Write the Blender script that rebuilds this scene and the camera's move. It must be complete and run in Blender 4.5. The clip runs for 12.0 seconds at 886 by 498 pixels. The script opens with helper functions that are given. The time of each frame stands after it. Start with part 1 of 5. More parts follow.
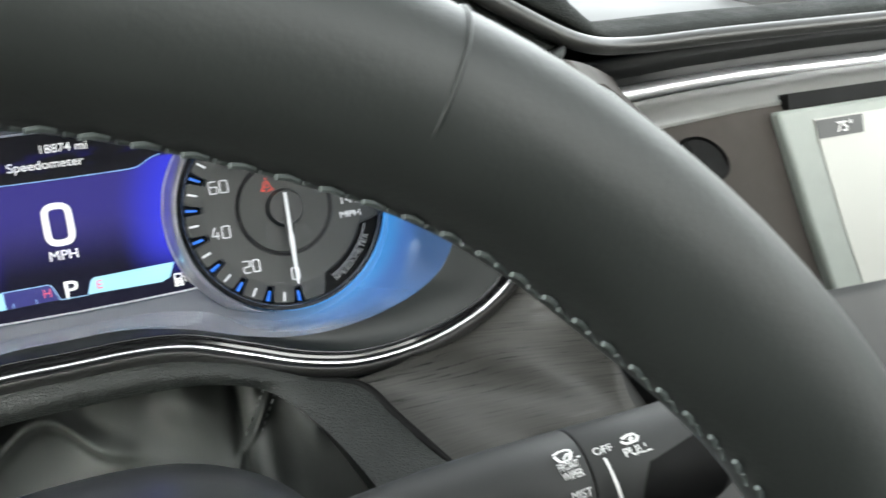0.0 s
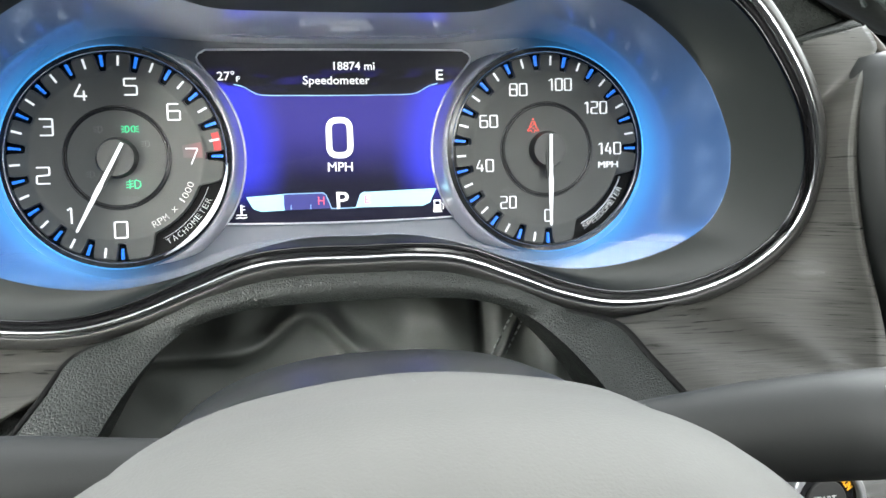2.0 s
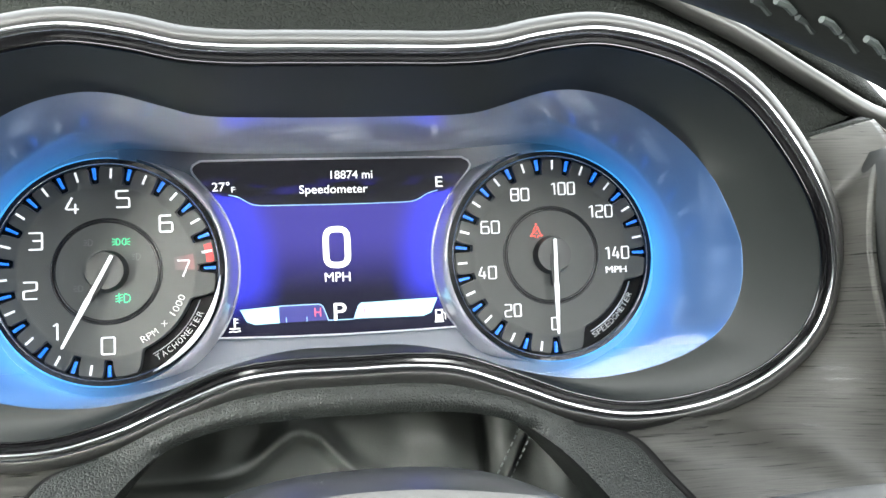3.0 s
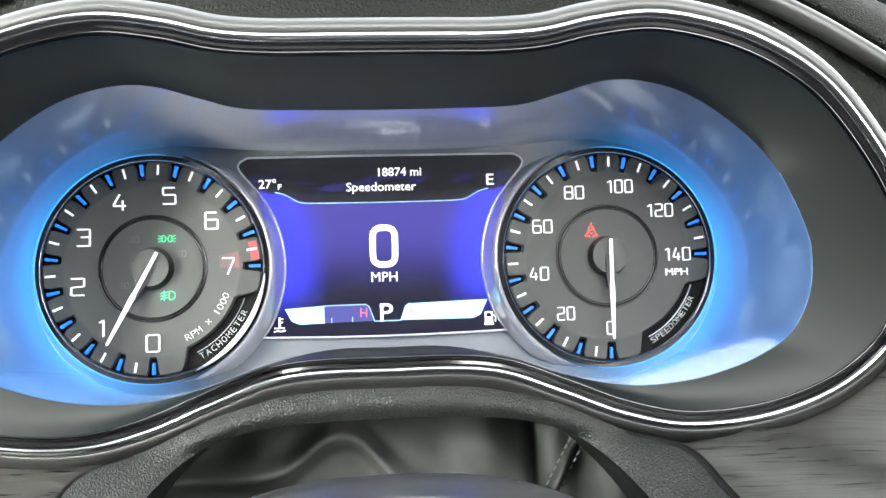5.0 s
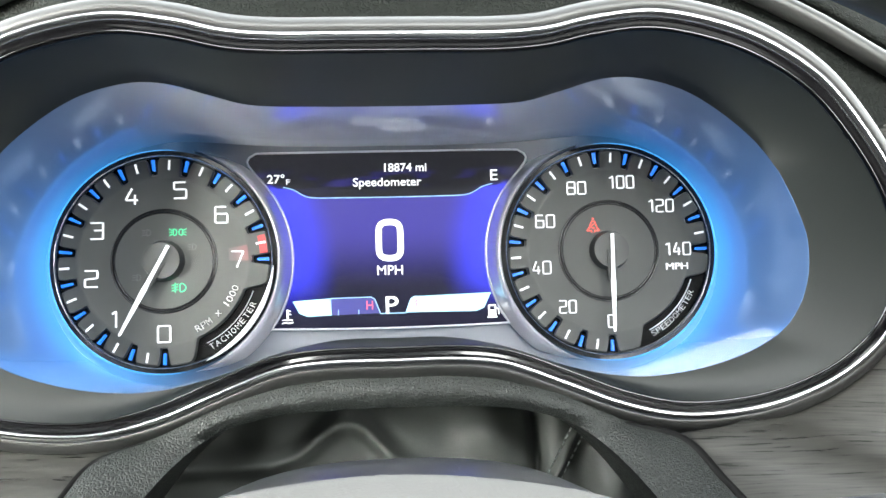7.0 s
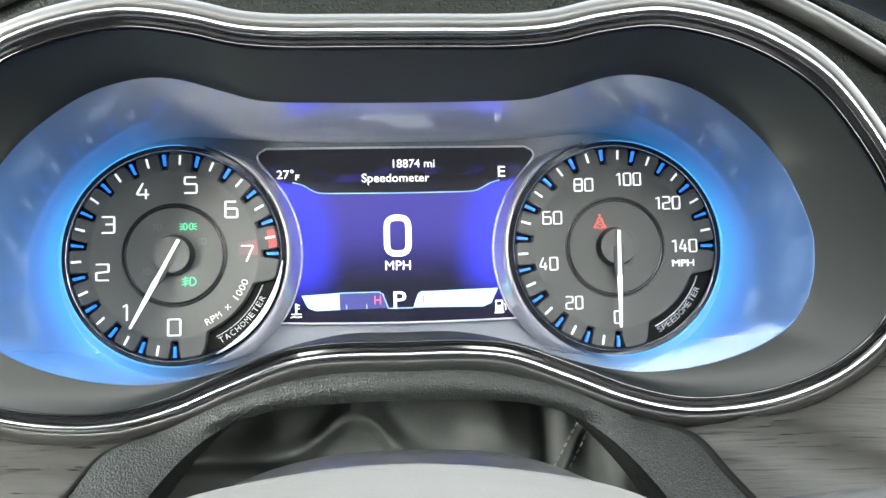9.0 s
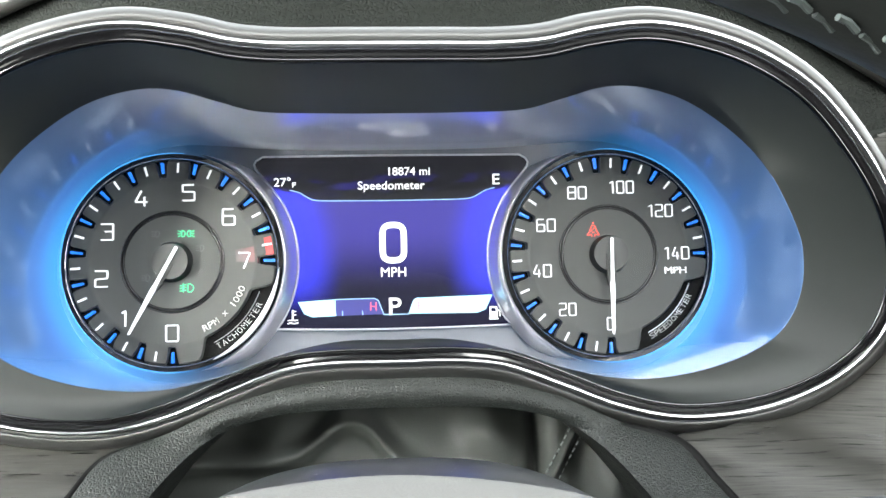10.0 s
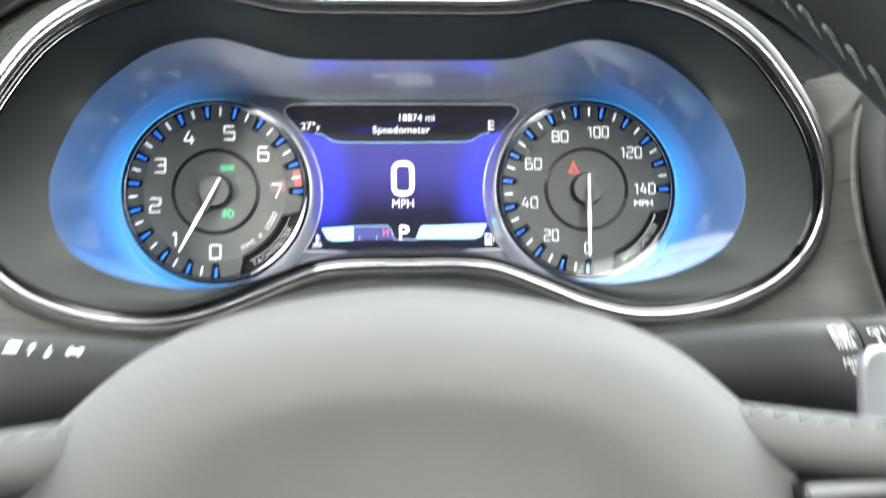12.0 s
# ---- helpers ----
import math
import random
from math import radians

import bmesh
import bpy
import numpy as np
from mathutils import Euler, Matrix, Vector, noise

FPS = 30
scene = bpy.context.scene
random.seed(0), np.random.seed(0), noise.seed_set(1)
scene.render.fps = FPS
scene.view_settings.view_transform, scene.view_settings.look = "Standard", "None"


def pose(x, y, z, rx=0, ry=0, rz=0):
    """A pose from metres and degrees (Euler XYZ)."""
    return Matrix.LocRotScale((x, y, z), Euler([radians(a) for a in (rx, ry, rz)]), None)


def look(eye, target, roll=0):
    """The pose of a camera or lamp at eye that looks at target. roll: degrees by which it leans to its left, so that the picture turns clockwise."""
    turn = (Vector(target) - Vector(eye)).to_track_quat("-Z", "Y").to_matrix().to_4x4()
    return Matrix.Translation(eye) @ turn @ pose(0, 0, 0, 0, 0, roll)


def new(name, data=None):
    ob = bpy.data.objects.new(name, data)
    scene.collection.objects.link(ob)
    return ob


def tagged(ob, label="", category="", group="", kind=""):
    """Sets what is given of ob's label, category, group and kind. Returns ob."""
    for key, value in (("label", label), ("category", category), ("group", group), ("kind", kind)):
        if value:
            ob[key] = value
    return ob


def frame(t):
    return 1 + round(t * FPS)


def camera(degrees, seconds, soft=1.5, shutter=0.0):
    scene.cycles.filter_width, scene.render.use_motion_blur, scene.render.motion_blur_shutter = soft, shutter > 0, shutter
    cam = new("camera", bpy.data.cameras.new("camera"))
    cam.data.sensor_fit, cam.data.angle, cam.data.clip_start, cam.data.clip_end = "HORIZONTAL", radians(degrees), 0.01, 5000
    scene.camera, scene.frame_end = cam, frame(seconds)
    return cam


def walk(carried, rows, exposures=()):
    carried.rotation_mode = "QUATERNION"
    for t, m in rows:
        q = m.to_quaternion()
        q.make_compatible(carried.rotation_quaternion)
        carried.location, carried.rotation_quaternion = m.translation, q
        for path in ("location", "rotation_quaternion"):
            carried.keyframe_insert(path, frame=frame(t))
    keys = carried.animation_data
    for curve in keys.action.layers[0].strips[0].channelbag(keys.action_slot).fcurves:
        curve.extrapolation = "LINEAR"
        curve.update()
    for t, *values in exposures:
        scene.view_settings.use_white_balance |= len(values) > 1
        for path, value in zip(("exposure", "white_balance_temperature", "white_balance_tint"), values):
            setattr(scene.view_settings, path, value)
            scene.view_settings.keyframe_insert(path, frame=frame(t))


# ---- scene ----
# ---------------------------------------------------------------- camera
# All of the instrument area is laid out in the cluster's own axes: x right, y away from the driver, z up along the
# dial faces, origin between the two dials. S leans those axes back as it stands in the car.
S = pose(0, 0, 0.95, -20, 0, 0)
cam = camera(54.63, 12.0, soft=1.5, shutter=0.5)
ROWS = [
    (0, 0.0289, -0.4415, 0.0083, -5.47, 8.56, -20.77),
    (0.3, 0.0277, -0.4307, 0.0032, -4.44, 7.8, -17.81),
    (0.5, 0.0286, -0.4202, -0.0043, -4.35, 7.33, -16.39),
    (1, -0.0074, -0.4394, -0.0271, -5.02, 5.45, -13.15),
    (1.5, -0.0219, -0.4409, -0.0182, -4.5, 4.5, -10.04),
    (2, -0.0308, -0.4341, -0.0183, -4.11, 1.56, -10.68),
    (2.5, -0.0232, -0.4236, -0.0227, 2.18, 1.85, -9.71),
    (3, -0.0165, -0.4183, -0.0242, 3.94, 2.63, -9.07),
    (5, -0.0028, -0.4048, -0.0282, 4.74, 1.86, -4.17),
    (5.5, -0.0015, -0.4071, -0.0271, 4.57, 1.65, -3.96),
    (6, 0, -0.4085, -0.0293, 4.68, 1.61, -3.9),
    (6.5, -0.0027, -0.4101, -0.0315, 4.76, 1.64, -3.82),
    (7, -0.0013, -0.4132, -0.0304, 4.56, 1.64, -3.59),
    (9, -0.0032, -0.4163, -0.0313, 4.37, 1.3, -3.33),
    (9.5, -0.0016, -0.4197, -0.0299, 4.43, 1.22, -3.32),
    (10, 0.0002, -0.4216, -0.028, 4.34, 1.21, -3.19),
    (10.5, -0.0002, -0.4253, -0.0269, 4.3, 1.19, -3.19),
    (11, -0.0022, -0.4279, -0.0276, 4.3, 1.12, -3.16),
    (11.5, -0.0031, -0.4367, -0.0267, 4.27, 1.05, -3.17),
    (11.7, -0.0039, -0.4569, -0.0334, 4.3, 1.12, -3.52),
    (11.8, -0.0052, -0.4688, -0.0417, 3.82, 0.94, -3.71),
    (12, -0.0084, -0.4927, -0.0665, 3.74, 0.85, -3.51),
]
STOPS = 3.95
GLOW = 2 ** -STOPS  # strength of lit parts, as the exposure is raised for the cabin
EXPOSURE = [(t, STOPS + e, 6500, 4) for t, e in ((0, -0.52), (0.4, -0.27), (0.6, -0.2), (1.0, -0.05), (2.0, 0.1), (2.6, 0.32), (11.4, 0.38), (11.8, 0.35), (12, 0.35))]
walk(cam, [(t, S @ pose(x, y, z, 90 + pitch, roll, yaw)) for t, x, y, z, pitch, roll, yaw in ROWS], EXPOSURE)

# ---------------------------------------------------------------- light: a bright overcast winter day
world = bpy.data.worlds.new("overcast_sky")
scene.world = world
world.use_nodes = True
wn, wl = world.node_tree.nodes, world.node_tree.links
sky = wn.new("ShaderNodeTexSky")
sky.sky_type = "NISHITA"
sky.sun_disc = False
sky.sun_elevation, sky.sun_rotation = radians(18), radians(214)
sky.dust_density = 4.0
hue = wn.new("ShaderNodeHueSaturation")
hue.inputs["Saturation"].default_value = 0.15
wl.new(sky.outputs[0], hue.inputs["Color"])
wl.new(hue.outputs[0], wn["Background"].inputs[0])
wn["Background"].inputs[1].default_value = 0.2
sun = new("sun", bpy.data.lights.new("sun", "SUN"))
sun.data.energy, sun.data.angle, sun.data.color = 0.45, radians(60), (1.0, 0.97, 0.93)
sun.matrix_world = look((2.0, -3.0, 2.15), (0, 0, 1))


# ---------------------------------------------------------------- materials
def material(name, color, rough=0.5, metal=0.0, vary=0.12, scale=60.0, bump=0.0, bump_scale=900.0, coat=0.0, stretch=(1, 1, 1), pebble=False, spec=0.5, relief=0.0004):
    """Principled surface with stains at one scale and grain with relief at another."""
    m = bpy.data.materials.new(name)
    m.use_nodes = True
    n, l = m.node_tree.nodes, m.node_tree.links
    p = n["Principled BSDF"]
    tc, mp = n.new("ShaderNodeTexCoord"), n.new("ShaderNodeMapping")
    mp.inputs["Scale"].default_value = stretch
    l.new(tc.outputs["Object"], mp.inputs[0])
    big = n.new("ShaderNodeTexNoise")
    big.inputs["Scale"].default_value, big.inputs["Detail"].default_value = scale, 4
    l.new(mp.outputs[0], big.inputs[0])
    ramp = n.new("ShaderNodeMapRange")
    ramp.inputs[1].default_value, ramp.inputs[2].default_value = 0.3, 0.7
    ramp.inputs[3].default_value, ramp.inputs[4].default_value = 1 - vary, 1 + vary
    l.new(big.outputs[0], ramp.inputs[0])
    mul = n.new("ShaderNodeVectorMath")
    mul.operation = "SCALE"
    mul.inputs[0].default_value = color
    l.new(ramp.outputs[0], mul.inputs["Scale"])
    l.new(mul.outputs[0], p.inputs["Base Color"])
    rr = n.new("ShaderNodeMath")
    rr.operation = "MULTIPLY"
    rr.inputs[1].default_value = rough
    l.new(ramp.outputs[0], rr.inputs[0])
    l.new(rr.outputs[0], p.inputs["Roughness"])
    p.inputs["Metallic"].default_value = metal
    p.inputs["Coat Weight"].default_value = coat
    p.inputs["Specular IOR Level"].default_value = spec
    if bump:
        if pebble:
            g = n.new("ShaderNodeTexVoronoi")
            g.feature = "DISTANCE_TO_EDGE"
            g.inputs["Scale"].default_value = bump_scale
            wob = n.new("ShaderNodeTexNoise")
            wob.inputs["Scale"].default_value = bump_scale * 0.7
            add = n.new("ShaderNodeMixRGB")
            add.inputs[0].default_value = 0.0006
            l.new(mp.outputs[0], wob.inputs[0])
            l.new(mp.outputs[0], add.inputs[1])
            l.new(wob.outputs["Color"], add.inputs[2])
            l.new(add.outputs[0], g.inputs[0])
            rm = n.new("ShaderNodeMapRange")
            rm.interpolation_type = "SMOOTHSTEP"
            rm.inputs[2].default_value = 0.34
            l.new(g.outputs[0], rm.inputs[0])
            h = rm.outputs[0]
        else:
            g = n.new("ShaderNodeTexNoise")
            g.inputs["Scale"].default_value, g.inputs["Detail"].default_value = bump_scale, 3
            l.new(mp.outputs[0], g.inputs[0])
            h = g.outputs[0]
        b = n.new("ShaderNodeBump")
        b.inputs["Strength"].default_value, b.inputs["Distance"].default_value = bump, relief
        l.new(h, b.inputs["Height"])
        l.new(b.outputs[0], p.inputs["Normal"])
    return m


def glowing(name, color, strength):
    m = bpy.data.materials.new(name)
    m.use_nodes = True
    p = m.node_tree.nodes["Principled BSDF"]
    p.inputs["Base Color"].default_value = (*[0.5 * c for c in color], 1)
    p.inputs["Roughness"].default_value = 0.4
    p.inputs["Emission Color"].default_value = (*color, 1)
    p.inputs["Emission Strength"].default_value = strength * GLOW
    return m


SATIN = material("satin_black", (0.0080, 0.0097, 0.0095), 0.48, vary=0.03, scale=25, bump=0.015, bump_scale=2500, spec=0.32)
FRAME_BLACK = material("frame_black", (0.012, 0.013, 0.013), 0.5, vary=0.08, bump=0.04, bump_scale=3000, spec=0.2)
SHELL = material("shell_black", (0.018, 0.018, 0.0175), 0.44, vary=0.02, bump=0.03, bump_scale=3000, spec=0.72)
GLOSS = material("gloss_black", (0.008, 0.008, 0.009), 0.1, vary=0.05, coat=0.5)
MATT = material("matt_black", (0.010, 0.010, 0.010), 0.55, vary=0.1)
CHROME = material("chrome", (0.62, 0.62, 0.63), 0.15, 1.0, vary=0.04)
SMOKE = material("smoked_chrome", (0.06, 0.06, 0.063), 0.15, 1.0, vary=0.05)
SILVER = material("satin_silver", (0.68, 0.68, 0.70), 0.3, 0.9, vary=0.06, bump=0.03, bump_scale=4000)
COLLAR = material("collar_silver", (0.50, 0.50, 0.53), 0.32, 0.75, vary=0.04, bump=0.02, bump_scale=4000)
GLINT = material("painted_glint", (0.60, 0.60, 0.61), 0.35, 0.2, vary=0.05)
TUB = material("brushed_tub", (0.80, 0.80, 0.84), 0.17, 0.46, vary=0.03, scale=60, stretch=(1, 0.12, 1), bump=0.012, bump_scale=3000)
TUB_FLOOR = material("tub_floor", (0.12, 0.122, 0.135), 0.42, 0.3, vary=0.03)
LEATHER = material("pebbled_leather", (0.0105, 0.0122, 0.0112), 0.46, bump=0.46, bump_scale=700, pebble=True, vary=0.1, relief=0.0007, spec=0.34)
SOFT = material("smooth_leather", (0.048, 0.052, 0.048), 0.55, bump=0.12, bump_scale=900, vary=0.1, scale=35, spec=0.35)
RIM = material("rim_leather", (0.017, 0.0192, 0.0178), 0.5, bump=0.2, bump_scale=700, vary=0.12, scale=40, spec=0.36)
HUB = material("hub_vinyl", (0.099, 0.0965, 0.091), 0.66, bump=0.3, bump_scale=1300, vary=0.05, scale=30, spec=0.3)
SLAT = material("slat_grey", (0.13, 0.132, 0.133), 0.4, bump=0.05, bump_scale=2500, vary=0.05)
PLASTIC = material("dark_plastic", (0.019, 0.020, 0.0195), 0.48, bump=0.08, bump_scale=2500, vary=0.06)
STALK = material("stalk_plastic", (0.017, 0.0175, 0.017), 0.58, bump=0.1, bump_scale=2500, vary=0.04, spec=0.32)
SHROUD = material("shroud_plastic", (0.020, 0.021, 0.022), 0.3, bump=0.06, bump_scale=2500, vary=0.06)
ROLL = material("roll_vinyl", (0.016, 0.016, 0.015), 0.36, bump=0.06, bump_scale=1200, vary=0.04, spec=0.5)
WOOD = material("dark_wood", (0.027, 0.0265, 0.0240), 0.46, vary=0.52, scale=30, stretch=(1.6, 1, 48), bump=0.22, bump_scale=34, spec=0.28)
DIAL = material("graphite_dial", (0.066, 0.068, 0.065), 0.5, vary=0.05, bump=0.04, bump_scale=3000, spec=0.12)
DIAL_IN = material("graphite_centre", (0.066, 0.068, 0.065), 0.48, vary=0.05, bump=0.04, bump_scale=3000, spec=0.12)
UNLIT = material("unlit_print", (0.078, 0.081, 0.078), 0.5, vary=0.05, spec=0.4)
THREAD = material("grey_thread", (0.17, 0.19, 0.185), 0.6, vary=0.2, scale=400)
RIM_THREAD = material("dark_thread", (0.085, 0.10, 0.095), 0.6, vary=0.2, scale=400)
DASH = material("dash_pad", (0.0065, 0.0075, 0.0066), 0.8, spec=0.1, bump=0.7, bump_scale=420, pebble=True)
BROWN = material("brown_grey_plastic", (0.034, 0.030, 0.027), 0.65, bump=0.08, bump_scale=2500, vary=0.08, spec=0.1)
FRAME = material("pale_frame", (0.15, 0.165, 0.15), 0.45, vary=0.05)
GREY_TRIM = material("grey_trim", (0.20, 0.20, 0.195), 0.42, 0.4, vary=0.06)
SEAT = material("dark_seat_cloth", (0.03, 0.03, 0.032), 0.9, bump=0.4, bump_scale=300)
LINER = material("headliner", (0.28, 0.28, 0.27), 0.9, vary=0.06, bump=0.2, bump_scale=500)
CARPET = material("dark_carpet", (0.03, 0.03, 0.03), 0.95, bump=0.4, bump_scale=300)
GROUND = material("snowy_ground", (0.55, 0.56, 0.58), 0.8, vary=0.25, scale=0.4)
BONNET = material("frosted_bonnet", (0.065, 0.067, 0.068), 0.6, vary=0.15, scale=6)
WHITE = glowing("lit_white", (0.95, 0.97, 1.0), 0.8)
INK = material("white_print", (0.6, 0.6, 0.59), 0.5, vary=0.05)
BLUE = glowing("lit_blue", (0.02, 0.20, 0.95), 0.9)
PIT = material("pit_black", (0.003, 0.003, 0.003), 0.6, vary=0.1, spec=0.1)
HALO = glowing("halo_blue", (0.08, 0.42, 1.0), 0.9)
BACKLIGHT = glowing("halo_backlight", (0.05, 0.28, 1.0), 0.3)
RED = glowing("lit_red", (1.0, 0.07, 0.04), 0.9)
RED_ZONE = glowing("red_zone", (0.75, 0.05, 0.05), 0.35)
RED_FADE = glowing("red_fade", (0.75, 0.05, 0.05), 0.0)
fade, span, ends = [RED_FADE.node_tree.nodes.new("ShaderNode" + k) for k in ("TexCoord", "SeparateXYZ", "MapRange")]
ends.interpolation_type = "SMOOTHSTEP"
ends.inputs[1].default_value, ends.inputs[4].default_value = 0.05, 0.42 * GLOW
RED_FADE.node_tree.links.new(fade.outputs["Generated"], span.inputs[0])
RED_FADE.node_tree.links.new(span.outputs[0], ends.inputs[0])
RED_FADE.node_tree.links.new(ends.outputs[0], RED_FADE.node_tree.nodes["Principled BSDF"].inputs["Emission Strength"])
RED_FADE.node_tree.nodes["Principled BSDF"].inputs["Base Color"].default_value = (0.07, 0.06, 0.058, 1)
GREEN = glowing("lit_green", (0.05, 0.85, 0.35), 0.7)
ORANGE = glowing("lit_orange", (1.0, 0.45, 0.02), 1.2)
SCR_WHITE = glowing("screen_white", (1.0, 1.0, 1.0), 1.1)
SCR_CYAN = glowing("screen_cyan", (0.40, 0.80, 1.0), 0.9)
SCR_NAVY = glowing("screen_navy", (0.017, 0.018, 0.18), 0.8)
SCR_LINE = glowing("screen_line", (0.4, 0.7, 1.0), 0.9)
SCR_RED = glowing("screen_red", (1.0, 0.12, 0.2), 0.9)
GREY_SCREEN = glowing("grey_screen", (0.46, 0.46, 0.43), 0.22)


def screen_material():
    """Blue screen: violet in the middle, deeper and brighter blue beside the dials, black towards the lower edge."""
    m = bpy.data.materials.new("blue_screen")
    m.use_nodes = True
    n, l = m.node_tree.nodes, m.node_tree.links
    p = n["Principled BSDF"]
    p.inputs["Base Color"].default_value, p.inputs["Roughness"].default_value = (0.006, 0.006, 0.009, 1), 0.2
    p.inputs["Specular IOR Level"].default_value = 0.12
    tc, sep = n.new("ShaderNodeTexCoord"), n.new("ShaderNodeSeparateXYZ")
    l.new(tc.outputs["Object"], sep.inputs[0])

    def sum_of(operation, x, y):
        k = n.new("ShaderNodeMath")
        k.operation = operation
        for i, v in enumerate((x, y)):
            if isinstance(v, float):
                k.inputs[i].default_value = v
            else:
                l.new(v, k.inputs[i])
        return k.outputs[0]

    def ease(source, x0, x1):
        r = n.new("ShaderNodeMapRange")
        r.interpolation_type = "SMOOTHSTEP"
        r.inputs[1].default_value, r.inputs[2].default_value = x0, x1
        l.new(source, r.inputs[0])
        return r.outputs[0]

    # way from the nearer dial's collar
    across = sum_of("SUBTRACT", sum_of("ABSOLUTE", sep.outputs[0], 0.0), 0.107)
    away = sum_of("SUBTRACT", sum_of("SQRT", sum_of("ADD", sum_of("MULTIPLY", across, across), sum_of("MULTIPLY", sep.outputs[2], sep.outputs[2])), 0.0), 0.0594)
    under = ease(sep.outputs[2], 0.0385, 0.033)
    core = n.new("ShaderNodeMixRGB")
    core.inputs[1].default_value, core.inputs[2].default_value = (0.010, 0.009, 0.03, 1), (0.080, 0.066, 0.43, 1)
    l.new(sum_of("MULTIPLY", ease(sep.outputs[2], -0.017, 0.016), under), core.inputs[0])
    wide = sum_of("MULTIPLY", ease(away, 0.024, 0.0), sum_of("MULTIPLY", ease(sep.outputs[2], -0.029, -0.006), under))
    both = sum_of("MULTIPLY", wide, 0.95)
    mix = n.new("ShaderNodeMixRGB")
    mix.inputs[2].default_value = (0.075, 0.085, 1.36, 1)
    l.new(both, mix.inputs[0])
    l.new(core.outputs[0], mix.inputs[1])
    l.new(mix.outputs[0], p.inputs["Emission Color"])
    p.inputs["Emission Strength"].default_value = 0.9 * GLOW
    return m


def clear_material():
    """Clear cover: lets light through, mirrors by the angle."""
    m = bpy.data.materials.new("clear_cover")
    m.use_nodes = True
    n, l = m.node_tree.nodes, m.node_tree.links
    n.remove(n["Principled BSDF"])
    fr, tr, gl, mx = n.new("ShaderNodeFresnel"), n.new("ShaderNodeBsdfTransparent"), n.new("ShaderNodeBsdfGlossy"), n.new("ShaderNodeMixShader")
    fr.inputs[0].default_value = 1.34
    gl.inputs["Roughness"].default_value = 0.02
    l.new(fr.outputs[0], mx.inputs[0])
    l.new(tr.outputs[0], mx.inputs[1])
    l.new(gl.outputs[0], mx.inputs[2])
    l.new(mx.outputs[0], n["Material Output"].inputs[0])
    return m


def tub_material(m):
    """Brushed tub with the halo's blue light painted in as emission: outer sides of the dials, strongest deep in the
    tub.
    """
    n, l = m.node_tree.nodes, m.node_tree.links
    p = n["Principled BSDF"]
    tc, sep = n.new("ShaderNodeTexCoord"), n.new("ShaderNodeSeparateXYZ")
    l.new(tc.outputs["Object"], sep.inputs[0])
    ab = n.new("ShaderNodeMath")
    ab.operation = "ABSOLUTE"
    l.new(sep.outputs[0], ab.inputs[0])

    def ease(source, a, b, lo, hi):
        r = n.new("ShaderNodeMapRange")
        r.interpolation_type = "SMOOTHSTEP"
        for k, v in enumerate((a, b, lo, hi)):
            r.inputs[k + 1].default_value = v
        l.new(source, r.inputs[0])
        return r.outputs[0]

    # falloff of the painted blue light: sideways, upwards and by depth
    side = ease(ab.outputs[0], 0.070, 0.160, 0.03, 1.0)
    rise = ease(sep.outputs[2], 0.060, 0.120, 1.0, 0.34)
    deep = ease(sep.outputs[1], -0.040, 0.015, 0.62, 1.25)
    # blue light also painted into the flanks' base colour, the middle bare silver
    glow_tint = n.new("ShaderNodeMixRGB")
    glow_tint.inputs[1].default_value = p.inputs["Base Color"].links[0].from_node.inputs[0].default_value[:] + (1,)
    glow_tint.inputs[2].default_value = (0.13, 0.21, 0.36, 1)
    l.new(side, glow_tint.inputs[0])
    l.new(glow_tint.outputs[0], p.inputs["Base Color"])
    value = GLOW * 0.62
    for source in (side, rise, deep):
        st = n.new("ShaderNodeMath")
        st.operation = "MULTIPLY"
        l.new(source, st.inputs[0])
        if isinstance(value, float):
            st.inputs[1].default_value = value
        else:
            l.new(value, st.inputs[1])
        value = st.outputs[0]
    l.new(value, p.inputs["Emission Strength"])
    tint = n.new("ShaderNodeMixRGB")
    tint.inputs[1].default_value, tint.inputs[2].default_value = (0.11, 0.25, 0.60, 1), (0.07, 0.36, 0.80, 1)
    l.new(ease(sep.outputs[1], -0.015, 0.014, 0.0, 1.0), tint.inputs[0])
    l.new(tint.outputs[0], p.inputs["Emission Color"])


# walls and floor both carry the painted blue light
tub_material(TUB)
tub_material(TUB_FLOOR)


